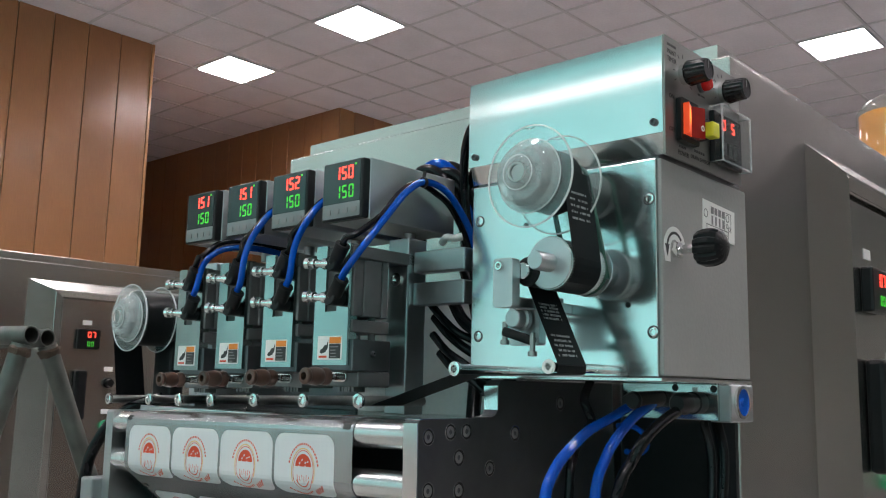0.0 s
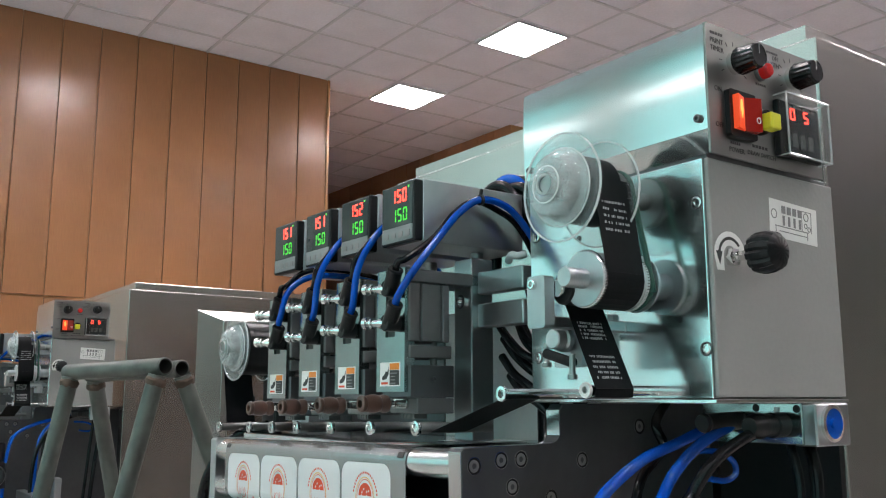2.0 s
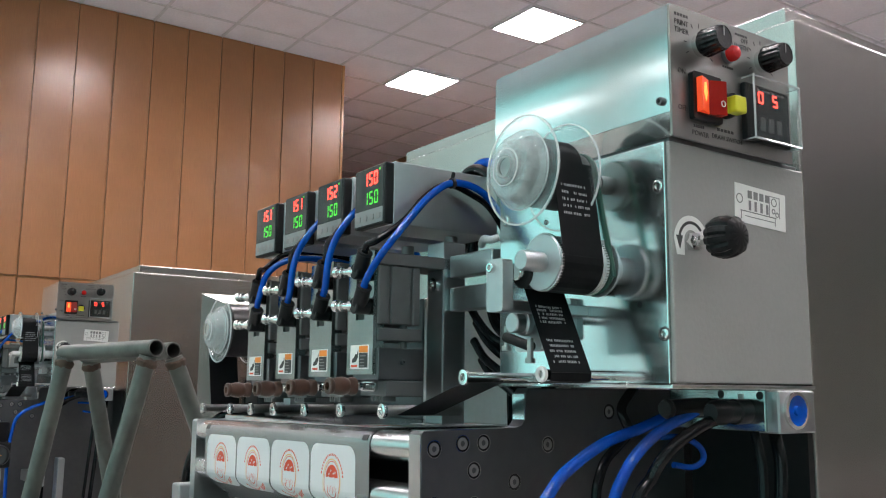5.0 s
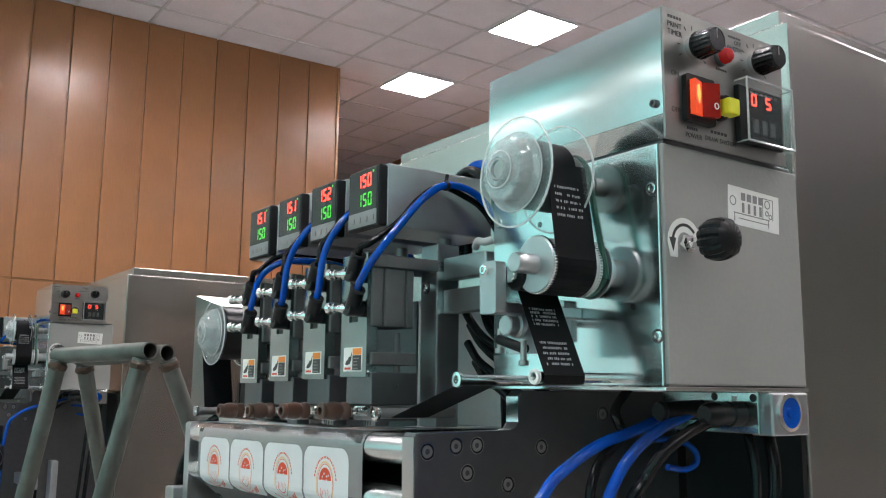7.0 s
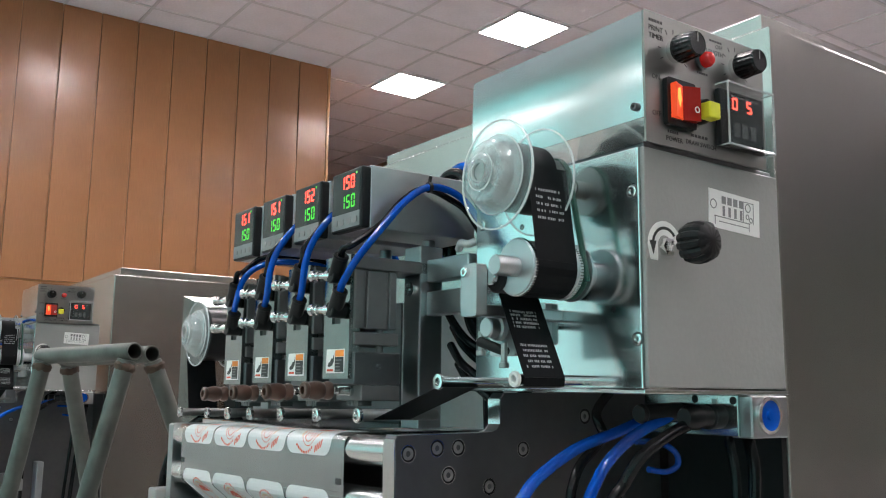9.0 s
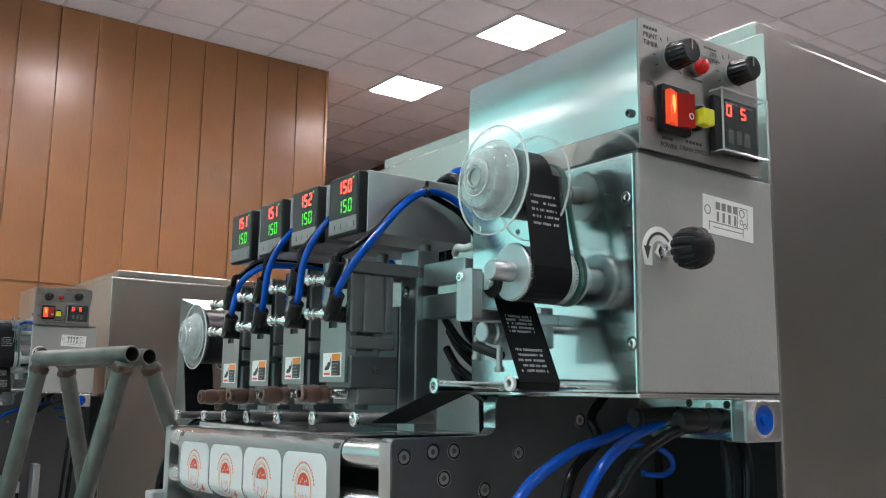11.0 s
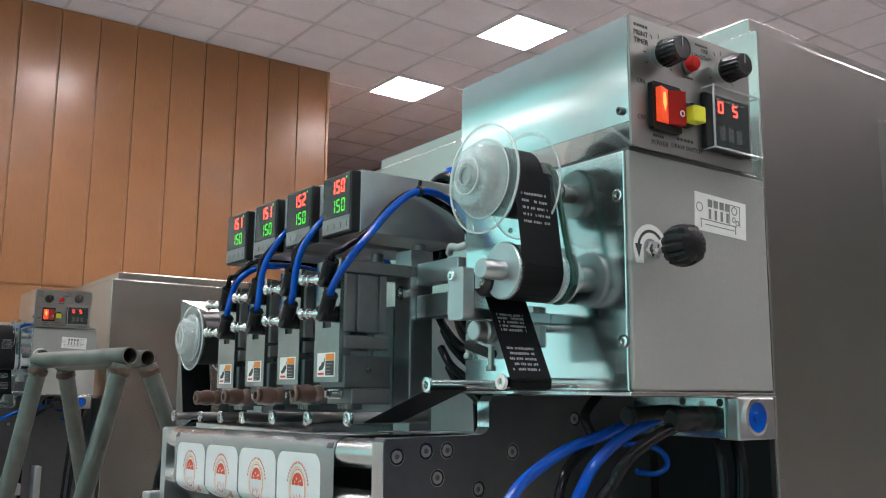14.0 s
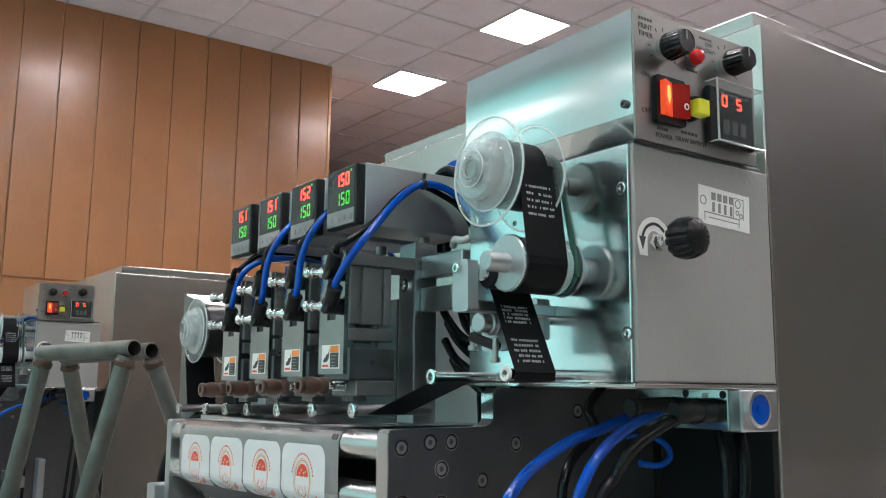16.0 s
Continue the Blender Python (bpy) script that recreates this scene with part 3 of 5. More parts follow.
    lathe(bm, (0.0098, 0.0385, 1.4850), (1, 0, 0), [(0.0022, 0), (0.0022, 0.0006), (0.0017, 0.0006), (0.0017, 0)], 20, True)
    part("off_mark", bm, PAPER, sw)
    # yellow push button on a black collar
    bm = B()
    lathe(bm, (0, 0.0530, 1.4885), (1, 0, 0), [(0, 0), (0.0090, 0), (0.0088, 0.004), (0.0076, 0.0075), (0, 0.0075)], 24)
    pb = part("push_button", bm, BLACK, panel, "yellow push button in a black collar")
    bm = B()
    box(bm, 0.0065, 0.0150, 0.0455, 0.0570, 1.4805, 1.4920, 0.0012)
    part("button_cap", bm, YELLOW, pb, "square yellow cap")
    # timer under a clear cover
    bm = B()
    box(bm, 0.0, 0.0045, 0.0700, 0.1200, 1.4680, 1.5090, 0.0010)
    tm = part("timer", bm, BLACK, panel, "digital timer under a clear cover")
    bm = B()
    prism(bm, rounded(0.0790, 0.1180, 1.4700, 1.5070, 0.001), on_x(0.0046), 0.0004)
    part("timer_face", bm, GLASS_DARK, tm)
    bm = B()
    digits(bm, "05", 0.0830, 1.4955, 0.0058, 0.0085, 0.0105, on_x(0.0052), 0.0003)
    part("readout", bm, SEG_RED, tm, "glowing red figures")
    bm = B()
    for y in (0.084, 0.0935, 0.103):
        box(bm, 0.0051, 0.0056, y, y + 0.006, 1.476, 1.486, 0.0001, 1)
    part("thumbwheels", bm, DARK_KEY, tm)
    bm = B()
    for k in range(6):
        box(bm, 0.0051, 0.0053, 0.082 + k * 0.0055, 0.0855 + k * 0.0055, 1.5045, 1.5056)
    part("timer_lettering", bm, GREY_INK, tm)
    y0, y1, z0, z1, xf = 0.0715, 0.1235, 1.4680, 1.5125, 0.0105
    for name, q in (("cover_wall", (0.0002, xf, y0, y0 + 0.0008, z0, z1)), ("cover_wall", (0.0002, xf, y1 - 0.0008, y1, z0, z1)), ("cover_wall", (0.0002, xf, y0 + 0.0008, y1 - 0.0008, z0, z0 + 0.0008)),
                    ("cover_wall", (0.0002, xf, y0 + 0.0008, y1 - 0.0008, z1 - 0.0008, z1)), ("timer_cover", (xf, xf + 0.0008, y0, y1, z0, z1))):
        bm = B()
        box(bm, *q)
        part(name, bm, COVER, tm, "clear plastic cover" if name == "timer_cover" else "").visible_shadow = False
    # Milky rods paint the bright lines that clear edges show.
    corners = [(y0, z0), (y1, z0), (y1, z1), (y0, z1)]
    for (ya, za), (yb, zb) in zip(corners, corners[1:] + corners[:1]):
        bm = B()
        rod(bm, (xf, ya, za), (xf, yb, zb), 0.0008, 8)
        part("cover_edge", bm, EDGE_GLINT, tm, "milky rod painting the bright line of a cover edge").visible_shadow = False
        bm = B()
        rod(bm, (0.0003, ya, za), (xf, ya, za), 0.0006, 8)
        part("cover_edge", bm, EDGE_GLINT, tm, "milky rod painting the bright line of a cover edge").visible_shadow = False
    # engraved words
    for text, size, y, z in (("PRINT", 0.0052, 0.0105, 1.538), ("TIMER", 0.0052, 0.0105, 1.5325), ("LENGTH", 0.0048, 0.072, 1.5355), ("OFF", 0.0045, 0.077, 1.5405),
                             ("ON", 0.005, 0.0095, 1.5045), ("OFF", 0.005, 0.0095, 1.4795), ("POWER", 0.0048, 0.0265, 1.4645), ("DRAW SWITCH", 0.0045, 0.054, 1.4655)):
        words("lettering", text, size, Matrix.Translation((0.0002, y, z)) @ FACE_X, INK, panel)
    bm = B()
    for y0, y1, z0, z1 in ((0.004, 0.018, 1.5425, 1.5445), (0.020, 0.031, 1.4685, 1.4705), (0.044, 0.062, 1.470, 1.472), (0.067, 0.081, 1.5435, 1.545), (0.052, 0.064, 1.5165, 1.518)):
        n = 5
        for k in range(n):
            u = y0 + (y1 - y0) * k / n
            box(bm, 0.0, 0.0002, u, u + (y1 - y0) / n * 0.7, z0, z1)
    tagged(part("worn_lettering", bm, INK, panel), kind="stuff")
    # big adjusting knob, its bolt and arrow sticker
    bm = B()
    prism(bm, [(0.020 + 0.0165 * math.cos(a), 1.393 + 0.0165 * math.sin(a)) for a in [radians(20 + k * 16) for k in range(11)]] + [(0.006, 1.383), (0.013, 1.383)]
          + [(0.020 + 0.007 * math.cos(a), 1.393 + 0.007 * math.sin(a)) for a in [radians(180 - k * 16) for k in range(11)]], on_x(-0.005), 0.0003)
    part("arrow_sticker", bm, PAPER, side, "white sticker with a turning arrow")
    bm = B()
    prism(bm, [(0.020 + 0.0128 * math.cos(a), 1.393 + 0.0128 * math.sin(a)) for a in [radians(38 + k * 13) for k in range(11)]]
          + [(0.020 + 0.0108 * math.cos(a), 1.393 + 0.0108 * math.sin(a)) for a in [radians(168 - k * 13) for k in range(11)]], on_x(-0.0047), 0.0002)
    prism(bm, [(0.0050, 1.3955), (0.0115, 1.3955), (0.0085, 1.3865)], on_x(-0.0047), 0.0002)
    part("arrow", bm, INK, side)
    bm = B()
    lathe(bm, (-0.005, 0.020, 1.392), (1, 0, 0), [(0, 0), (0.0062, 0), (0.0062, 0.0045), (0.0035, 0.005), (0.0035, 0.024), (0, 0.024)], 6)
    part("bolt", bm, CHROME, side)
    bm = B()
    seg = 48
    lathe(bm, (0.0125, 0.020, 1.392), (1, 0, 0), [(0, 0), (0.008, 0), (0.0120, 0.0016), (0.0134, 0.0055), (0.0137, 0.0095), (0.0134, 0.0135), (0.0118, 0.0180), (0.008, 0.0205), (0, 0.0212)], seg)
    for v in bm.verts:
        d = Vector((0, v.co.y - 0.020, v.co.z - 1.392))
        if d.length > 0.0115 and int((math.atan2(d.z, d.y) / math.tau * seg) + 100.5) % 4 == 0:
            v.co -= d.normalized() * 0.0014
    for f in bm.faces:
        c = f.calc_center_median()
        f.smooth = (Vector((0, c.y - 0.020, c.z - 1.392)).length < 0.0105)
    part("adjusting_knob", bm, BLACK, side, "large ribbed black adjusting knob")
    # threading diagram sticker, slightly askew
    tilt = Matrix.Translation((-0.005, 0.094, 1.424)) @ Matrix.Rotation(radians(-2.5), 4, "X") @ Matrix.Translation((0, -0.094, -1.424))
    bm = B()
    box(bm, 0, 0.0003, 0.066, 0.123, 1.4105, 1.4375)
    bm.transform(tilt)
    sticker = part("diagram_sticker", bm, PAPER, side, "white sticker with a ribbon threading diagram")
    bm = B()

    def ink(y0, y1, z0, z1):
        box(bm, 0.0003, 0.0005, y0, y1, z0, z1)
    for k in range(4):
        y = 0.080 + k * 0.0065
        ink(y, y + 0.0045, 1.4285, 1.434)
        ink(y + 0.001, y + 0.0035, 1.420, 1.427)
    ink(0.072, 0.112, 1.4185, 1.4192)
    ink(0.077, 0.110, 1.4152, 1.4158)
    ink(0.0725, 0.0731, 1.413, 1.4185)
    ink(0.1105, 0.1111, 1.413, 1.4185)
    ink(0.104, 0.1045, 1.419, 1.434)
    ink(0.1155, 0.116, 1.419, 1.434)
    ink(0.104, 0.116, 1.4337, 1.4342)
    for y, z, r in ((0.071, 1.427, 0.0035), (0.1095, 1.430, 0.0032), (0.109, 1.4235, 0.002), (0.113, 1.4215, 0.002)):
        lathe(bm, (0.0003, y, z), (1, 0, 0), [(r, 0), (r, 0.0002), (r - 0.0007, 0.0002), (r - 0.0007, 0)], 16, True)
    bm.transform(tilt)
    part("diagram", bm, GREY_INK, sticker)
    # valve bracket below the housing: a plate facing the film side and a port block at its end
    bm = B()
    box(bm, -0.094, -0.0100, 0.0965, 0.0995, 1.2690, 1.2972, 0.0005, 1)
    br = part("bracket_plate", bm, BRACKET, h, "aluminium valve bracket plate")
    # No holes are cut here: black discs paint their shade.
    for x, z, r in ((-0.046, 1.2940, 0.0028), (-0.0135, 1.2935, 0.0028)):
        bm = B()
        lathe(bm, (x, 0.0965, z), (0, -1, 0), [(0, 0.0003), (r, 0.0003), (r, -0.001)], 14)
        part("bolt_hole", bm, BLACK, br)
    bm = B()
    box(bm, -0.031, -0.027, 0.0958, 0.0964, 1.2905, 1.2945)
    part("slot", bm, DULL, br)
    bm = B()
    box(bm, -0.0190, -0.0012, 0.0998, 0.1420, 1.2680, 1.2972, 0.0012, 1)
    part("port_block", bm, PLATE, h, "aluminium port block")
    for x, z, y, r in ((-0.0600, 1.2850, 0.056, 0.0066), (-0.0760, 1.2835, 0.078, 0.0066)):
        bm = B()
        rod(bm, (x, 0.0964, z), (x, y, z - 0.0015), r, 18)
        lathe(bm, (x, y + 0.001, z - 0.0015), (0, -1, -0.05), [(0, 0), (r, 0), (r * 1.08, 0.002), (r * 0.9, 0.0045), (0, 0.0045)], 18)
        part("hose_fitting", bm, BLACK, h, "black push-in hose fitting")
    bm = B()
    lathe(bm, (-0.0260, 0.0964, 1.2825), (0, -1, -0.02), [(0, 0), (0.0088, 0), (0.0088, 0.012), (0.0076, 0.013), (0.0076, 0.024), (0.0088, 0.025), (0.0084, 0.033), (0.006, 0.037), (0, 0.037)], 20)
    part("cable_gland", bm, BLACK, h, "black cable gland")
    bm = B()
    lathe(bm, (-0.0012, 0.1180, 1.2835), (1, 0, 0), [(0.0128, 0), (0.0128, 0.0022), (0.0105, 0.0026), (0.0105, 0.0), (0.0128, 0.0)], 28)
    part("fitting_ring", bm, CHROME, h)
    bm = B()
    lathe(bm, (-0.0012, 0.1180, 1.2835), (1, 0, 0), [(0, 0.003), (0.003, 0.003), (0.0035, 0.0012), (0.0068, 0.001), (0.0105, 0.002), (0.0105, 0)], 28)
    part("port_plug", bm, BLUE, h, "blue tube port")
    return h


# ---- foil ribbon drive ----
REEL = Vector((-0.071, 0, 1.440))
ROLL = Vector((-0.056, 0, 1.377))


def ribbon_reel():
    c = REEL
    r = thing("ribbon_reel", (c.x, -0.03, c.z), "clear plastic reel wound with black foil ribbon", "reel", "ribbon reels")
    ax = (0, -1, 0)
    for name, y, lab in (("front_flange", -0.066, "clear dished front flange"), ("rear_flange", -0.030, "clear rear flange")):
        bm = B()
        seg = 48
        lathe(bm, (c.x, y, c.z), ax, [(0.012, 0), (0.0345, 0), (0.0365, 0.0002), (0.0372, 0.0012), (0.0370, 0.0024), (0.0360, 0.0024), (0.0352, 0.0014), (0.012, 0.0014)], seg, True)
        for v in bm.verts:
            d = Vector((v.co.x - c.x, 0, v.co.z - c.z))
            k = math.atan2(d.z, d.x)
            if d.length > 0.036 and min(abs(k - radians(q)) for q in (90, -30, -150)) < radians(6):
                v.co -= d.normalized() * 0.0022
        ob = part(name, bm, CLEAR, r, lab)
        # Whitish rings put the bright edge glint into the colour.
        bm = B()
        lathe(bm, (c.x, y - 0.0016, c.z), ax, [(0.0362, 0.0), (0.0373, 0.0), (0.0373, 0.0010), (0.0362, 0.0010)], 48, True)
        part("rim", bm, RIM_GLINT, ob)
        for rr, dd in ((0.0272, 0.0002), (0.0128, 0.0140)) if name == "front_flange" else ():
            bm = B()
            lathe(bm, (c.x, y - 0.0014 - dd, c.z), ax, [(rr - 0.0008, 0.0), (rr, 0.0), (rr, 0.0008), (rr - 0.0008, 0.0008)], 40, True)
            part("ridge", bm, RIM_GLINT, ob)
    bm = B()
    lathe(bm, (c.x, -0.066, c.z), ax, [(0.0265, 0.001), (0.0268, 0.0035), (0.0225, 0.0055), (0.0215, 0.0115), (0.0195, 0.0135), (0.0125, 0.0135), (0.0118, 0.0165), (0.0108, 0.0172), (0.0078, 0.0172),
                                      (0.0078, 0.010), (0.0185, 0.010), (0.0195, 0.0035), (0.0225, 0.0015)], 40, True)
    part("hub", bm, FROSTED, r, "stepped clear plastic hub")
    for k in range(6):
        a = radians(k * 60 + 12)
        bm = B()
        box(bm, 0.0125, 0.0225, -0.0012, 0.0012, -0.011, -0.002, 0.0004, 1)
        bm.transform(Matrix.Translation((c.x, -0.066, c.z)) @ Matrix.Rotation(a, 4, "Y") @ Matrix(((1, 0, 0, 0), (0, 0, 1, 0), (0, 1, 0, 0), (0, 0, 0, 1))))
        part("spoke", bm, FROSTED, r)
    bm = B()
    lathe(bm, (c.x, -0.03, c.z), ax, [(0, 0.0), (0.006, 0.0), (0.006, 0.0505), (0.0052, 0.052), (0, 0.052)], 24)
    part("spindle", bm, DULL, r, "polished steel spindle")
    bm = B()
    lathe(bm, (c.x, -0.0825, c.z), ax, [(0.0072, 0), (0.0072, 0.0012), (0.0056, 0.0012), (0.0056, 0)], 24, True)
    part("spring_clip", bm, DULL, r)
    bm = B()
    lathe(bm, (c.x, -0.035, c.z), ax, [(0.010, 0), (0.0235, 0), (0.0235, 0.0295), (0.010, 0.0295)], 40)
    part("ribbon_roll", bm, RIBBON, r, "roll of black foil")
    return r


def ribbon_path():
    """Bands of foil between reel, drive roller, idlers and guide rods."""
    rb = thing("foil_ribbon", (-0.054, -0.05, 1.3), "black printed foil ribbon threaded over rollers", "ribbon", "foil ribbons")
    y0, y1, th = -0.0620, -0.0275, 0.0004

    def band(pts, name="ribbon_band"):
        bm = B()
        ps = [Vector((u, 0, v)) for u, v in pts]
        rings = []
        for i, p in enumerate(ps):
            d = ps[min(i + 1, len(ps) - 1)] - ps[max(i - 1, 0)]
            nrm = d.cross(Vector((0, 1, 0))).normalized() * th
            rings.append([bm.verts.new((q.x, y, q.z)) for q, y in ((p, y0), (p, y1), (p + nrm, y1), (p + nrm, y0))])
        for p, q in zip(rings, rings[1:]):
            for k in range(4):
                n = (k + 1) % 4
                bm.faces.new([p[k], p[n], q[n], q[k]])
        bm.faces.new(rings[0])
        bm.faces.new(rings[-1][::-1])
        return part(name, bm, RIBBON, rb)
    arc = [(ROLL.x + 0.0185 * math.cos(radians(a)), ROLL.z + 0.0185 * math.sin(radians(a))) for a in range(10, -131, -14)]
    band([(REEL.x + 0.0236, REEL.z + 0.004), arc[0]])
    band(arc)
    band([arc[-1], (-0.080, 1.3660), (-0.0845, 1.369), (-0.0855, 1.375), (-0.079, 1.3805)])
    band([(-0.0765, 1.3630), (-0.0500, 1.3070)])
    band([(-0.0500, 1.3070), (-0.051, 1.3018), (-0.056, 1.3010)])
    low = [(-0.056, 1.3010), (-0.143, 1.3005)]
    band(low)
    band([(-0.143, 1.3005), (-0.233, 1.2740)])
    band([(-0.233, 1.2740), (-0.6335, 1.2650)])
    band([(-0.6335, 1.2650), (-0.641, 1.270), (-0.660, 1.345)])
    # rows of used print, too small to read
    bm = B()
    for (ax, az), (bx, bz), lo, hi in (((REEL.x + 0.0238, REEL.z + 0.004), arc[0], 0.25, 0.62), ((-0.0765, 1.3630), (-0.0500, 1.3070), 0.62, 0.93), ((-0.0765, 1.3630), (-0.0500, 1.3070), 0.22, 0.45)):
        for k in range(5):
            t = lo + (hi - lo) * k / 5
            d = Vector((bx - ax, 0, bz - az))
            p = Vector((ax, 0, az)) + d * t
            n = d.normalized().cross(Vector((0, 1, 0))) * 0.0006
            q = d.normalized() * 0.0017
            y = -0.0575
            while y < -0.0355:
                w = random.uniform(0.0005, 0.0012)
                if random.random() < 0.82:
                    c = [p - n * 0 + n, p + q + n]
                    vs = [bm.verts.new((c[0].x, y, c[0].z)), bm.verts.new((c[0].x, y + w, c[0].z)), bm.verts.new((c[1].x, y + w, c[1].z)), bm.verts.new((c[1].x, y, c[1].z))]
                    bm.faces.new(vs)
                    p = p + d * random.uniform(-0.002, 0.002)
                y += w + 0.0005
    tagged(part("print_texture", bm, PALE_INK, rb, "rows of faint grey print"), kind="stuff")
    return rb


def drive_roller():
    r = thing("drive_roller", (ROLL.x, 0, ROLL.z), "knurled steel drive roller on a shaft", "roller", "drive rollers")
    ax = (0, -1, 0)
    bm = B()
    lathe(bm, (ROLL.x, 0, ROLL.z), ax, [(0, 0), (0.0095, 0), (0.0095, 0.0115), (0.0190, 0.012), (0.0195, 0.0145), (0.0165, 0.015), (0.0165, 0.021), (0.0185, 0.0215),
                                       (0.0185, 0.0245), (0.0180, 0.025), (0.0180, 0.0605), (0.0185, 0.061), (0.0185, 0.0637), (0.0178, 0.0645), (0, 0.0645)], 44)
    part("roller_body", bm, PLATE, r, "turned aluminium roller body")
    for y in (-0.0624, -0.0230):
        bm = B()
        for k in range(60):
            a = radians(k * 6)
            rod(bm, (ROLL.x + 0.0186 * math.cos(a), y - 0.0012, ROLL.z + 0.0186 * math.sin(a)), (ROLL.x + 0.0186 * math.cos(a), y + 0.0012, ROLL.z + 0.0186 * math.sin(a)), 0.0005, 5)
        tagged(part("knurl", bm, CHROME, r), kind="stuff")
    bm = B()
    lathe(bm, (ROLL.x, -0.064, ROLL.z), ax, [(0, 0), (0.0066, 0), (0.0066, 0.0165), (0.0060, 0.0175), (0, 0.0175)], 24)
    part("shaft", bm, PLATE, r, "bright shaft end")
    return r


def belt():
    bl = thing("drive_belt", (-0.06, -0.0175, 1.37), "dark green round drive belt", "belt", "drive belts")
    ra, rb = 0.017, 0.0165
    pts = [(REEL.x + ra * math.cos(radians(a)), -0.0175, REEL.z + ra * math.sin(radians(a))) for a in range(5, 190, 15)]
    pts += [(ROLL.x + rb * math.cos(radians(a)), -0.0175, ROLL.z + rb * math.sin(radians(a))) for a in range(190, 365, 15)]
    bm = B()
    tube(bm, pts + [pts[0]], 0.0021, 8, 3)
    part("belt_loop", bm, GREEN_BELT, bl)
    bm = B()
    lathe(bm, (REEL.x, 0, REEL.z), (0, -1, 0), [(0, 0.0005), (0.0065, 0.0005), (0.0065, 0.0135), (0.0175, 0.014), (0.0155, 0.0165), (0.0155, 0.0185), (0.0175, 0.021), (0.009, 0.0215), (0.007, 0.0295), (0, 0.0295)], 32)
    part("pulley", bm, DULL, bl)
    return bl


def tension_unit():
    t = thing("tension_arm", (-0.085, -0.004, 1.366), "aluminium tension bracket with idlers and a lever", "tension arm", "tension arms")
    bm = B()
    prism(bm, rounded(-0.0925, -0.0755, 1.346, 1.3805, 0.0025), on_y(-0.072), 0.0085)
    box(bm, -0.0885, -0.080, -0.072, 0.0, 1.3465, 1.3545, 0.001, 1)
    part("bracket", bm, PLATE, t)
    cap_screw(t, (-0.0860, -0.0805, 1.3750), (0, -1, 0), 0.0035)
    bm = B()
    rod(bm, (-0.0740, -0.066, 1.3720), (-0.0740, 0.0, 1.3720), 0.0105, 28)
    part("idler", bm, RUBBER, t, "black rubber idler")
    bm = B()
    rod(bm, (-0.0740, -0.0715, 1.3720), (-0.0740, -0.066, 1.3720), 0.0058, 20)
    part("idler_cap", bm, CHROME, t)
    bm = B()
    prism(bm, rounded(-0.132, -0.092, 1.331, 1.3605, 0.002), on_y(-0.0), 0.006)
    part("base_block", bm, PLATE, t)
    bm = B()
    prism(bm, rounded(-0.1040, -0.0770, 1.3215, 1.3505, 0.002), on_y(-0.0385), 0.008)
    part("block", bm, PLATE, t)
    bm = B()
    lathe(bm, (-0.0900, -0.0485, 1.3400), (0, -1, 0), [(0, 0), (0.0085, 0), (0.0085, 0.004), (0.0068, 0.005), (0.0068, 0.012), (0.0060, 0.013), (0, 0.013)], 28)
    part("clamp_knob", bm, PLATE, t, "polished clamp knob")
    bm = B()
    rod(bm, (-0.0985, -0.0600, 1.3310), (-0.0745, -0.0560, 1.3235), 0.0034, 14)
    part("lever", bm, RUBBER, t, "ribbed black lever")
    for x, z in ((-0.0985, 1.330), (-0.0740, 1.3215)):
        bm = B()
        rod(bm, (x, -0.0585, z - 0.007), (x, -0.0585, z + 0.008), 0.0021, 10)
        rod(bm, (x, -0.0585, z - 0.0085), (x, -0.0585, z - 0.005), 0.0034, 12)
        part("stop_screw", bm, DULL, t)
    for x, z, y, n in ((-0.056, 1.3058, -0.0645, 0.0044), (-0.143, 1.3040, -0.0615, 0.0050), (-0.1, 1.345, -0.045, 0.0034)):
        bm = B()
        rod(bm, (x, y, z), (x, 0.0, z), n * 0.78, 18)
        part("guide_rod", bm, CHROME, t)
        if n > 0.004:
            for u in ((y, -0.0305) if x > -0.1 else (y,)):
                bm = B()
                lathe(bm, (x, u + 0.0012, z), (0, -1, 0), [(0, 0), (n + 0.0004, 0), (n + 0.0008, 0.0012), (n + 0.0004, 0.0025), (n * 0.6, 0.0026), (n * 0.55, 0.0012), (0, 0.0012)], 20)
                part("rod_collar", bm, CHROME if x < -0.1 else PAPER, t, "pale collar")
    return t


# ---- print heads ----
PITCH = 0.0715


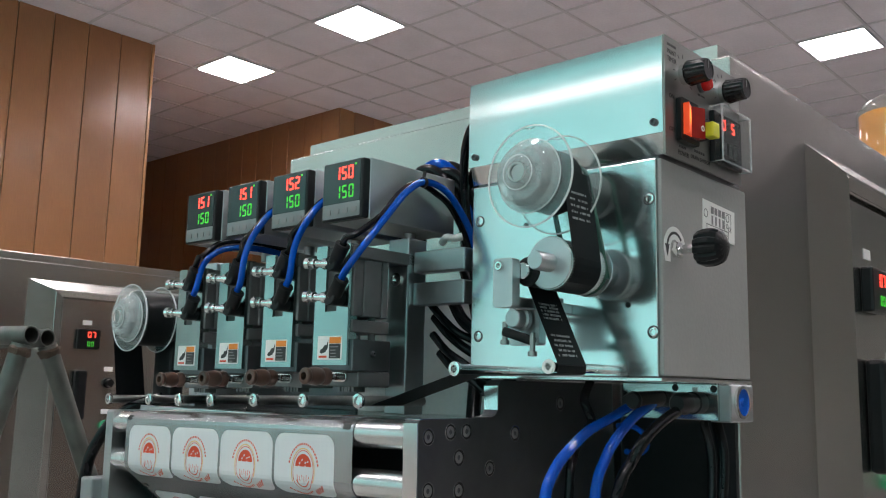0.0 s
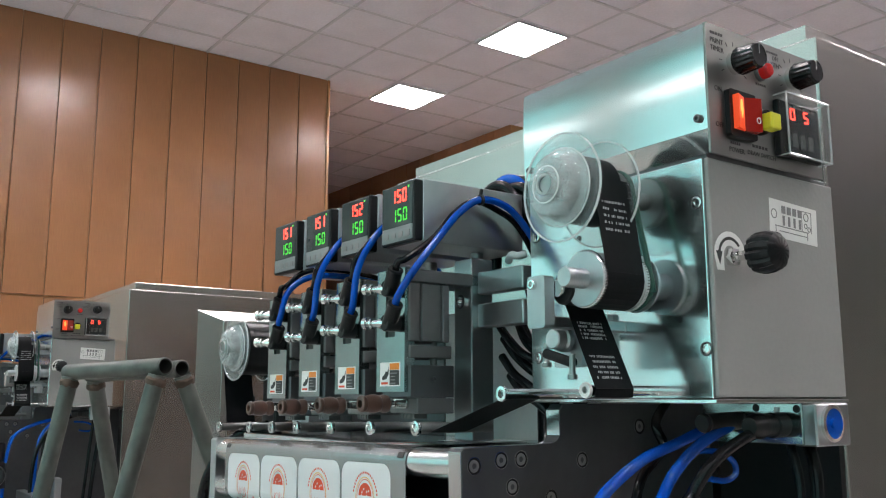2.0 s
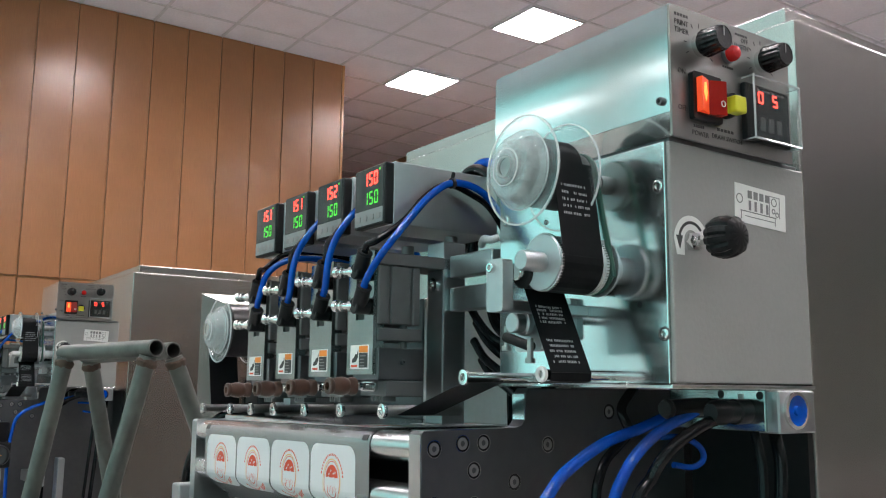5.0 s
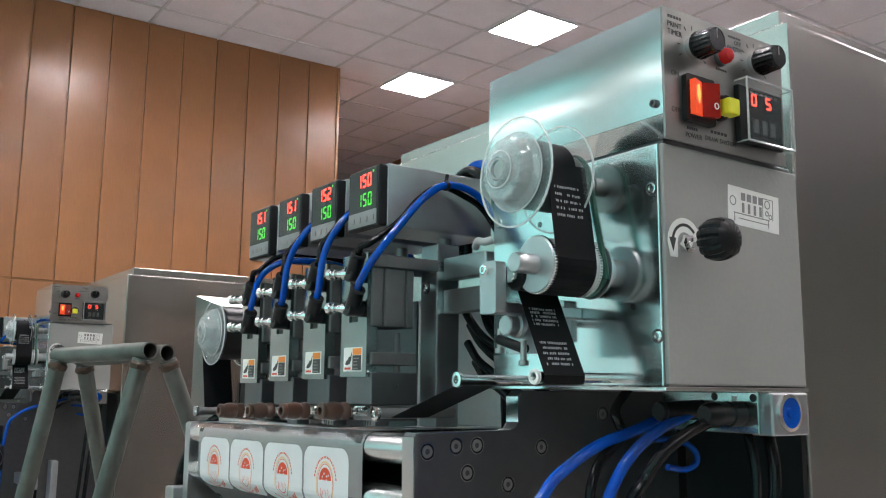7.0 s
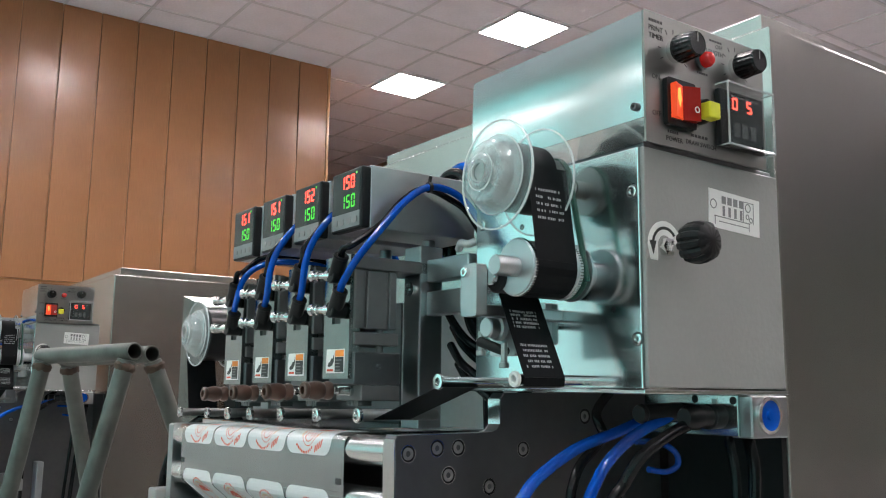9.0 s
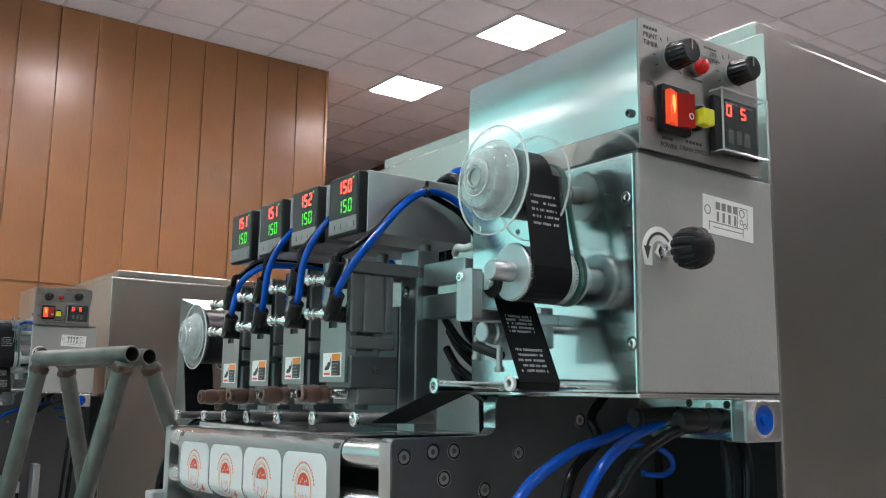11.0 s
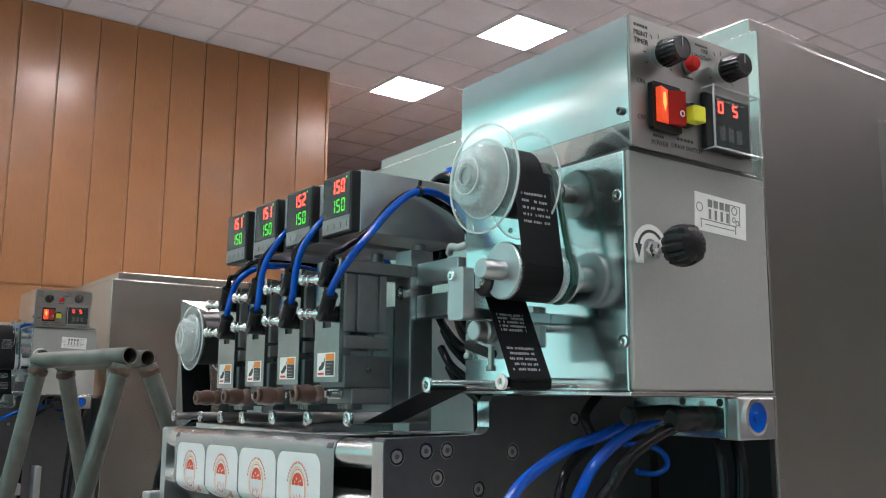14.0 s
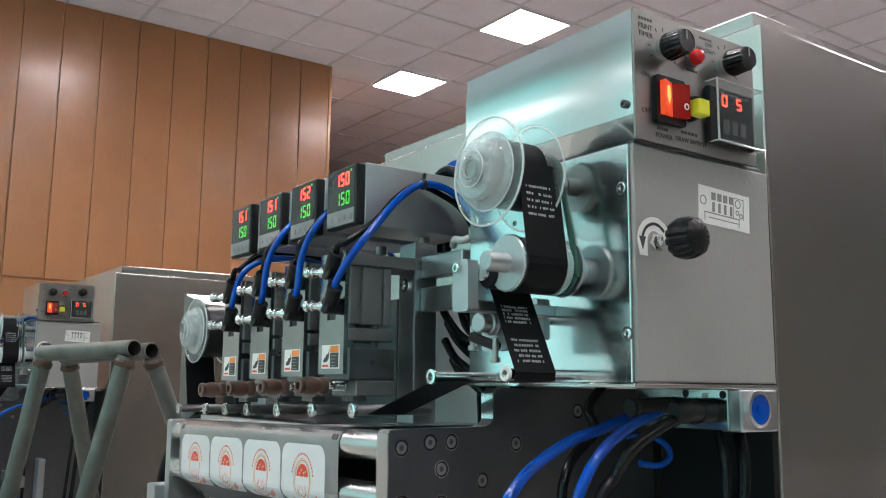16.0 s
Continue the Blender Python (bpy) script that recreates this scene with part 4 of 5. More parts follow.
def temperature_controller(k):
    xr = -0.2415 - k * PITCH
    c = thing("temperature_controller", (xr - 0.025, -0.01, 1.4285), "black digital temperature controller in an aluminium case", "temperature controller", "temperature controllers")
    bm = B()
    box(bm, xr - 0.049, xr + 0.001, -0.0635, 0.045, 1.4285, 1.4815, 0.0008, 1)
    part("case", bm, PLATE, c, "grey aluminium case")
    bm = B()
    box(bm, xr - 0.0500, xr + 0.0015, -0.072, -0.0635, 1.4285, 1.4800, 0.0015)
    part("bezel", bm, BLACK, c)
    bm = B()
    prism(bm, rounded(xr - 0.0480, xr - 0.0015, 1.4435, 1.4785, 0.001), on_y(-0.072), 0.0003)
    part("window", bm, GLASS_DARK, c, "smoked display window")
    bm = B()
    prism(bm, rounded(xr - 0.0480, xr - 0.0015, 1.4305, 1.4430, 0.001), on_y(-0.072), 0.0005)
    pad = part("keypad", bm, KEYPAD, c, "grey key strip")
    for j in range(4):
        bm = B()
        u = xr - 0.0435 + j * 0.0108
        prism(bm, rounded(u, u + 0.0062, 1.4335, 1.4385, 0.001), on_y(-0.0725), 0.0006)
        part("key", bm, GREY_INK, pad)
    bm = B()
    digits(bm, ("150", "152", "151", "151")[k], xr - 0.0335, 1.4635, 0.0062, 0.0115, 0.0022, on_y(-0.0723), 0.0003)
    part("readout", bm, SEG_RED, c, "glowing red figures")
    bm = B()
    digits(bm, "150", xr - 0.0325, 1.4470, 0.0062, 0.0115, 0.0022, on_y(-0.0723), 0.0003)
    box(bm, xr - 0.0085, xr - 0.0065, -0.0726, -0.0723, 1.4745, 1.4762)
    part("readout", bm, SEG_GREEN, c, "green figures")
    for x in (xr - 0.044, xr - 0.008):
        bm = B()
        lathe(bm, (x, -0.055, 1.4815), (0, 0, 1), [(0, 0), (0.0024, 0), (0.002, 0.0014), (0, 0.0016)], 12)
        part("screw", bm, CHROME, c)
    bm = B()
    rod(bm, (xr - 0.024, 0.012, 1.418), (xr - 0.024, 0.012, 1.4285), 0.006, 14)
    part("support", bm, DULL, c)
    return c


def print_head(k):
    xr = -0.248 - k * PITCH
    xl = xr - 0.0425
    h = thing("stamping_unit", (xr - 0.02, -0.02, 1.27), "pneumatic hot print head with a brown handle and warning sticker", "stamping unit", "stamping units")
    # slotted front bracket
    bm = B()
    sl0, sl1 = xl + 0.0135, xr - 0.0145
    for q in ((xl, sl0, 1.306, 1.4065), (sl1, xr, 1.306, 1.4065), (sl0, sl1, 1.306, 1.3505)):
        box(bm, q[0], q[1], -0.076, -0.0735, q[2], q[3])
    box(bm, xr - 0.0025, xr, -0.0735, -0.066, 1.306, 1.4065)
    bracket = part("front_bracket", bm, BRACKET, h, "slotted aluminium front bracket")
    bm = B()
    box(bm, xr - 0.0315, xr - 0.0145, -0.0715, -0.0695, 1.352, 1.402, 0.0004, 1)
    part("slide", bm, WHITE, bracket, "pale slide")
    bm = B()
    box(bm, xl + 0.0065, xl + 0.0365, -0.0764, -0.0760, 1.3105, 1.3300)
    st = part("warning_sticker", bm, PAPER, bracket, "hot surface warning sticker")
    sx = xl + 0.0065
    bm = B()
    box(bm, sx + 0.0150, sx + 0.0290, -0.0766, -0.0764, 1.3115, 1.3235)
    part("sticker_block", bm, INK, st)
    bm = B()
    box(bm, sx + 0.0150, sx + 0.0290, -0.0766, -0.0764, 1.3238, 1.3290)
    part("sticker_block", bm, ORANGE, st, "orange heading")
    bm = B()
    prism(bm, [(sx + 0.003, 1.3165), (sx + 0.005, 1.3155), (sx + 0.010, 1.3165), (sx + 0.013, 1.320), (sx + 0.0135, 1.3265), (sx + 0.0115, 1.3225), (sx + 0.009, 1.3225), (sx + 0.0065, 1.3195), (sx + 0.0045, 1.3190)], on_y(-0.0764), 0.0002)
    part("pictogram", bm, INK, st)
    bm = B()
    box(bm, sx + 0.002, sx + 0.012, -0.0766, -0.0764, 1.3120, 1.3138)
    part("sticker_line", bm, RED_INK, st)
    bm = B()
    for j in range(4):
        box(bm, sx + 0.0165, sx + 0.0165 + 0.010 * random.uniform(0.5, 1), -0.0768, -0.0766, 1.3125 + j * 0.0027, 1.3133 + j * 0.0027)
    part("sticker_lines", bm, GREY_INK, st)
    # air cylinder, extruded, with rods and clamps
    bm = B()
    x0, x1 = xr - 0.036, xr + 0.002
    for a, b in ((-0.0725, -0.0625), (-0.0605, -0.0415), (-0.0395, -0.0325)):
        box(bm, x0, x1, a, b, 1.3465, 1.3945, 0.0008, 1)
    box(bm, x0 + 0.002, x1 - 0.002, -0.0685, -0.0345, 1.3465, 1.3945)
    part("air_cylinder", bm, CAST, h, "extruded grey air cylinder")
    bm = B()
    box(bm, x0, x1 + 0.001, -0.0728, 0.0005, 1.3950, 1.4055, 0.0008, 1)
    part("top_bar", bm, CAST, h)
    # the moving ram
    bm = B()
    box(bm, x0, x1, -0.0722, -0.030, 1.3330, 1.3435, 0.0008, 1)
    for y in (-0.068, -0.045):
        rod(bm, (xr - 0.004, y, 1.3275), (xr - 0.004, y, 1.3600), 0.0032, 12)
    ram = part("ram", bm, CAST, h)
    bm = B()
    box(bm, x0 - 0.002, x1 + 0.001, -0.0724, -0.0285, 1.3015, 1.3275, 0.0008, 1)
    blk = part("heater_block", bm, DARK_PLATE, ram, "dark heater block")
    bm = B()
    box(bm, x0 - 0.002, x1 + 0.001, -0.0650, -0.0285, 1.2885, 1.3010, 0.0008, 1)
    for j in range(5):
        u = x1 - 0.024 + j * 0.0042
        box(bm, u, u + 0.0028, -0.0645, -0.052, 1.2845, 1.2886)
    part("type_holder", bm, CAST, ram)
    bm = B()
    lathe(bm, (xr - 0.013, -0.0645, 1.2965), (0, -1, 0), [(0, 0), (0.0042, 0), (0.0042, 0.003), (0.0026, 0.004), (0.0026, 0.016), (0, 0.016)], 16)
    for j in range(6):
        lathe(bm, (xr - 0.013, -0.0675 - j * 0.0018, 1.2965), (0, -1, 0), [(0.0026, 0), (0.0040, 0.0005), (0.0026, 0.0010)], 12)
    part("spring_pin", bm, CHROME, ram, "steel pin with a spring")
    bm = B()
    lathe(bm, (xr - 0.013, -0.0840, 1.2965), (0, -1, 0), [(0.0040, 0), (0.0082, 0.0006), (0.0086, 0.0035), (0.0078, 0.0058), (0.0070, 0.0070), (0.0078, 0.0085), (0.0088, 0.0120), (0.0084, 0.0160), (0.0074, 0.0195),
                                                    (0.0070, 0.0205), (0.0078, 0.0218), (0.0078, 0.0240), (0.0070, 0.0248), (0.0040, 0.0250), (0.0036, 0.016), (0, 0.016)], 24)
    for v in bm.verts:
        v.co.x, v.co.z = xr - 0.013 + (v.co.x - xr + 0.013) * 0.86, 1.2965 + (v.co.z - 1.2965) * 0.86
    part("handle", bm, BAKELITE, ram, "brown bakelite handle")
    cap_screw(blk, (x1 + 0.001, -0.050, 1.3160), (1, 0, 0), 0.0022)
    # elbow fittings with flow-control screws
    for z, side in ((1.3930, "upper"), (1.3650, "lower")):
        bm = B()
        c = Vector((xr - 0.010, -0.083, z))
        rod(bm, c + Vector((0, 0.012, -0.004)), c + Vector((0, -0.0065, -0.004)), 0.0068, 18)
        d = Vector((0.62, -0.10, 0.78)).normalized()
        rod(bm, c + Vector((0, -0.001, -0.004)), c + Vector((0, -0.001, -0.004)) + d * 0.0175, 0.0062, 18)
        fit = part("elbow_fitting", bm, BLACK, h, "black push-in elbow fitting")
        bm = B()
        lathe(bm, c + Vector((0, -0.001, -0.004)) + d * 0.0172, d, [(0.0062, 0), (0.0066, 0.0010), (0.0060, 0.0022), (0.0038, 0.0022)], 18)
        part("collet", bm, RUBBER, fit)
        bm = B()
        lathe(bm, c + Vector((-0.004, -0.002, -0.004)), (-1, -0.25, 0.05), [(0, 0), (0.0048, 0), (0.0048, 0.006), (0.0032, 0.007), (0.0030, 0.014), (0.0046, 0.0145), (0.0046, 0.0160), (0.0030, 0.0165), (0.0030, 0.0195),
                                                                          (0.0052, 0.020), (0.0052, 0.0240), (0.0044, 0.0248), (0, 0.0248)], 16)
        part("flow_screw", bm, CHROME, fit, "bright flow control screw")
    return h


def air_lines():
    """Pairs of tubes from each head, up past its controller and back behind the cases."""
    for k in range(4):
        dx = -k * PITCH
        near = k == 0
        d = Vector((0.62, -0.10, 0.78)).normalized()
        for z, material, colour, off in ((1.3650, BLUE, "blue", 0.0), (1.3930, CABLE, "black", -0.008)):
            s = Vector((-0.258 + dx, -0.084, z - 0.004)) + d * 0.016
            up = [(-0.2275 + dx + off, -0.082, 1.400 + (0.012 if off else 0)), (-0.2215 + dx + off, -0.060, 1.4300), (-0.221 + dx + off, -0.040, 1.4520),
                  (-0.221 + dx + off, -0.018, 1.4655), (-0.221 + dx + off, 0.008, 1.4635 if not off else 1.460), (-0.221 + dx + off, 0.028, 1.4500), (-0.219 + dx + off, 0.046, 1.4250), (-0.217 + dx, 0.055, 1.39)]
            if k in (1, 2):
                up = [(-0.2385 + dx + off * 0.6, -0.085, 1.408 + (0.010 if off else 0)), (-0.2325 + dx + off * 0.6, -0.078, 1.430), (-0.2305 + dx + off * 0.4, -0.058, 1.4530), (-0.2300 + dx, -0.02, 1.4660), (-0.2300 + dx, 0.02, 1.460), (-0.228 + dx, 0.05, 1.42)]
            if k == 3:
                up = [(-0.243 + dx, -0.079, 1.405), (-0.238 + dx, -0.062, 1.4200), (-0.225 + dx, -0.040, 1.4235), (-0.221 + dx, 0.0, 1.421), (-0.220 + dx, 0.04, 1.41), (-0.217 + dx, 0.055, 1.39)]
                up = [(x + off * 0.6, y, zz + (0.007 if off else 0)) for x, y, zz in up]
            t = thing("air_tube", s, f"{colour} pneumatic tube looping over the print heads", "tube", "air tubes")
            bm = B()
            tube(bm, [s, s + d * 0.01] + up, 0.0031 if not off else 0.0028, 12, 8)
            part("hose", bm, material, t)
            if near and not off:
                bm = B()
                lathe(bm, (-0.221, -0.0200, 1.4648), (0, 1, 0.15), [(0.0034, 0), (0.0046, 0.0002), (0.0046, 0.0030), (0.0034, 0.0032)], 14)
                rod(bm, (-0.221, -0.0185, 1.4685), (-0.2205, -0.0175, 1.4745), 0.0016, 8)
                part("cable_tie", bm, BLACK, t)


def head_frame():
    f = thing("head_frame", (-0.4, 0.0, 1.26), "aluminium posts and bars that carry the print heads", "frame", "head frames")
    for x in (-0.270, -0.565):
        bm = B()
        box(bm, x, x + 0.025, -0.0100, 0.0135, 1.2655, 1.4200, 0.0012)
        post = part("post", bm, PLATE, f, "square aluminium post")
        cap_screw(post, (x + 0.012, -0.0100, 1.383), (0, -1, 0), 0.0062)
    for z0, z1 in ((1.3885, 1.4075), (1.3600, 1.3800)):
        bm = B()
        box(bm, -0.2445, -0.1855, -0.004, 0.008, z0, z1, 0.001, 1)
        part("cross_bar", bm, PLATE, f)
    bm = B()
    box(bm, -0.575, -0.1645, -0.070, 0.120, 1.2505, 1.2640, 0.0008, 1)
    part("bed_plate", bm, BRUSHED, f, "bright bed plate under the foil")
    bm = B()
    box(bm, -0.380, -0.1700, 0.060, 0.066, 1.2640, 1.3850, 0.0008, 1)
    part("back_plate", bm, PAPER, f, "pale painted back plate")
    # This stretch is coloured dark to stand for the shade between the heads.
    bm = B()
    box(bm, -0.575, -0.3820, 0.060, 0.066, 1.2640, 1.3850, 0.0008, 1)
    part("back_plate", bm, DARK_PLATE, f, "back plate coloured dark for the shaded gaps between the heads")
    for k, x in enumerate((-0.233, -0.302, -0.371, -0.439, -0.4946, -0.5496, -0.6335)):
        bm = B()
        z = 1.2777 + (x + 0.233) * 0.0225
        rod(bm, (x, -0.0745, z), (x, 0.0, z), 0.0043, 18)
        g = part("guide_rod", bm, DULL, f)
        bm = B()
        lathe(bm, (x, -0.0730, z), (0, -1, 0), [(0, 0), (0.0058, 0), (0.0062, 0.0012), (0.0058, 0.003), (0.0036, 0.0032), (0.0032, 0.0018), (0, 0.0018)], 18)
        part("rod_collar", bm, CHROME, g)
    return f


def far_reel(reel):
    """The take-up reel at the other end of the row."""
    r = copy_thing(reel, pose(-0.622, -0.026, 1.358))
    tagged(r, "clear plastic take-up reel with black foil", "reel")
    arm = thing("reel_arm", (-0.602, 0.0, 1.3), "black arm and thick foil roll of the take-up reel", "arm", "reel arms")
    bm = B()
    box(bm, -0.642, -0.602, -0.020, -0.002, 1.262, 1.338, 0.004)
    # The wide drum is the thick roll of foil, joined to the arm.
    rod(bm, (-0.622, -0.058, 1.358), (-0.622, 0.055, 1.358), 0.0305, 36, 0.001)
    part("arm_plate", bm, BLACK, arm)
    bm = B()
    box(bm, -0.625, -0.575, -0.012, 0.02, 1.20, 1.268, 0.002)
    part("arm_foot", bm, DULL, arm)
    return r


# ---- roller stand ----
def roller_stand():
    s = thing("roller_stand", (-0.37, -0.03, 0.9), "anodised side plates with polished film rollers", "roller stand", "roller stands")
    near = [(-0.094, 0.90), (0.185, 0.90), (0.185, 1.2965), (0.006, 1.2965), (0.002, 1.2925), (0.002, 1.2725), (-0.002, 1.2680), (-0.008, 1.2665), (-0.092, 1.2665), (-0.094, 1.2645)]
    bm = B()
    prism(bm, near, on_x(-0.1630), 0.014)
    bmesh.ops.bevel(bm, geom=[e for e in bm.edges if abs(e.verts[0].co.x - e.verts[1].co.x) < 1e-5], offset=0.0007, segments=1, affect="EDGES")
    plate = part("side_plate", bm, DARK_PLATE, s, "dark anodised side plate")
    for y, z in ((-0.083, 1.254), (-0.058, 1.257), (-0.039, 1.257), (-0.048, 1.238), (0.024, 1.254), (0.092, 1.278), (-0.083, 1.216), (-0.048, 1.214), (-0.010, 1.228)):
        # Raised black ring, coloured for the shade inside the screw bore.
        bm = B()
        lathe(bm, (-0.149, y, z), (1, 0, 0), [(0.0058, -0.0005), (0.0058, 0.0004), (0.0046, 0.0005), (0.0042, -0.0004), (0.0026, -0.0004), (0.0024, -0.003), (0, -0.003)], 20)
        bore = part("counterbore", bm, BLACK, plate)
        bm = B()
        lathe(bm, (-0.149, y, z), (1, 0, 0), [(0.0058, 0.0002), (0.0063, 0.0002), (0.0062, 0.0006), (0.0058, 0.0006)], 24, True)
        part("rim", bm, CHROME, bore, "bright machined rim")
        bm = B()
        lathe(bm, (-0.149, y, z), (1, 0, 0), [(0.0043, -0.0004), (0.0043, 0.0006), (0.0036, 0.0009), (0.0022, 0.0009), (0.0020, -0.001), (0, -0.001)], 18)
        part("screw", bm, DULL, plate)
    # Brighter strips paint the light on the plate's front, step and top edges.
    for q in ((-0.1628, -0.1492, -0.0946, -0.0941, 0.902, 1.2640), (-0.1628, -0.1492, 0.0012, 0.0018, 1.2730, 1.2920), (-0.1628, -0.1492, -0.0915, -0.0085, 1.2666, 1.2670)):
        bm = B()
        box(bm, *q)
        part("machined_edge", bm, BRUSHED, plate, "brighter strip for the light on the plate edge")
    bm = B()
    prism(bm, near, on_x(-0.5770), 0.013)
    part("side_plate", bm, PLATE, s)
    bm = B()
    box(bm, -0.600, -0.577, -0.105, -0.070, 1.172, 1.199, 0.002)
    part("side_bracket", bm, PLATE, s)
    for z in (1.2545, 1.2175):
        bm = B()
        rod(bm, (-0.564, -0.083, z), (-0.163, -0.083, z), 0.0112, 36, 0.0008)
        part("roller", bm, ROLLER_STEEL, s, "polished steel roller")
    bm = B()
    box(bm, -0.564, -0.163, -0.045, 0.0, 1.10, 1.2480, 0.002)
    part("cross_member", bm, BLACK, s)
    return s


# ---- printed lid film, in rigid strips ----
ADVANCE, PER_LABEL, LANE = 0.0765, 24, 0.0745
STRIP = ADVANCE / PER_LABEL
SKEW = Matrix.Translation((-0.163, -0.094, 1.2645)) @ Matrix.Rotation(radians(1.6), 4, "Z") @ Matrix.Rotation(radians(-1.0), 4, "Y") @ Matrix.Translation((0.163, 0.094, -1.2645))
FILM_R, FILM_Y, FILM_Z, FILM_DROP = 0.0118, -0.083, 1.2545, 0.037
LABEL_TOP, LABEL_H = -0.0020, 0.0515
CYCLE, STARTS = 2.71, (0.60, 3.31, 6.03, 8.75, 11.45, 14.13)
FEED = ((-0.13, 0.0), (-0.03, 0.08), (0.05, 0.20), (0.15, 0.40), (0.25, 0.60), (0.35, 0.70), (0.45, 0.80), (0.55, 0.89), (0.70, 0.97), (0.83, 1.0))


def label_art():
    """Four white labels with a red badge, one web pitch, drawn flat as (x, z) pieces: lists of (polygon, layer)."""
    out = []

    def bar(xc, cz, x0, z0, x1, z1, w, layer=1):
        d = Vector((x1 - x0, z1 - z0)).normalized() * w / 2
        out.append(([(xc + x0 - d.y, cz + z0 + d.x), (xc + x0 + d.y, cz + z0 - d.x), (xc + x1 + d.y, cz + z1 - d.x), (xc + x1 - d.y, cz + z1 + d.x)], layer))

    def arc(xc, cz, rx, rz, a0, a1, w, n, layer=1, fill=1.0):
        for j in range(n):
            a, b = radians(a0 + (a1 - a0) * j / n), radians(a0 + (a1 - a0) * (j + fill) / n)
            bar(xc, cz, rx * math.cos(a), rz * math.sin(a), rx * math.cos(b), rz * math.sin(b), w, layer)
    for k in range(4):
        xc = -0.2705 - k * LANE
        out.append((rounded(xc - 0.0357, xc + 0.0357, -LABEL_H, 0, 0.0105, 5), 0))
        cz = -0.0290
        arc(xc, cz, 0.0122, 0.0160, 0, 360, 0.0006, 26)
        arc(xc, cz, 0.0136, 0.0176, -30, 210, 0.0009, 24, 3)
        arc(xc, cz, 0.0178, 0.0212, 12, 168, 0.0017, 19, 1, 0.62)
        # the red dome over a pale drawing in thin strokes
        out.append(([(xc + 0.0095 * math.cos(radians(a)), cz + 0.0035 + 0.0098 * math.sin(radians(a))) for a in range(-12, 193, 12)] + [(xc - 0.0050, cz + 0.0042), (xc - 0.0015, cz - 0.0004), (xc + 0.0025, cz + 0.0046), (xc + 0.0062, cz + 0.0002)], 1))
        for u, v in ((-0.0046, 0.0052), (-0.0018, 0.0078), (0.0022, 0.0058), (0.0050, 0.0066)):
            bar(xc, cz, u, v, u + 0.0012, v + 0.0014, 0.0013, 4)
        for j in range(6):
            bar(xc, cz, -0.0070 + j * 0.0028, -0.0030 - 0.0012 * (j % 2), -0.0056 + j * 0.0024, -0.0095 + 0.0016 * (j % 3), 0.0006)
        arc(xc, cz, 0.0090, 0.0125, 215, 325, 0.0009, 9)
        # a slanting line of lettering and a bolder word, too small to read
        for j in range(10):
            bar(xc, cz, -0.0185 + j * 0.0027, -0.0148 - 0.0062 * math.sin(j * 0.3), -0.0168 + j * 0.0027, -0.0154 - 0.0062 * math.sin(j * 0.3 + 0.2), 0.0021)
        for j in range(4):
            bar(xc, cz, 0.0115 + j * 0.0030, -0.0205 + j * 0.0014, 0.0128 + j * 0.0030, -0.0150 + j * 0.0016, 0.0017)
    for x in (-0.2205, -0.530):
        out.append(([(x - 0.006, 0.0050), (x + 0.002, 0.0050), (x + 0.002, 0.0095), (x - 0.006, 0.0095)], 2))
    return out


def film_pose(s):
    quarter = FILM_R * math.pi / 2
    if s < -FILM_DROP:
        # round the lower roller and away, downwards and back
        a = min((-FILM_DROP - s) / FILM_R, radians(50))
        rest = -FILM_DROP - s - a * FILM_R
        return pose(0, FILM_Y - FILM_R * math.cos(a) + rest * math.sin(a), FILM_Z - FILM_DROP - FILM_R * math.sin(a) - rest * math.cos(a), math.degrees(a))
    if s < 0:
        return pose(0, FILM_Y - FILM_R, FILM_Z + s)
    if s < quarter:
        a = s / FILM_R
        return pose(0, FILM_Y - FILM_R * math.cos(a), FILM_Z + FILM_R * math.sin(a), -math.degrees(a))
    return pose(0, FILM_Y + s - quarter, FILM_Z + FILM_R, -90)


def fed(t):
    """How far the web has run at t seconds."""
    d = 0.0
    for s in STARTS:
        for (a, p), (b, q) in zip(FEED, FEED[1:]):
            if t >= s + b:
                d += (q - p) * ADVANCE
            elif t > s + a:
                d += (q - p) * ADVANCE * (t - s - a) / (b - a)
    return d


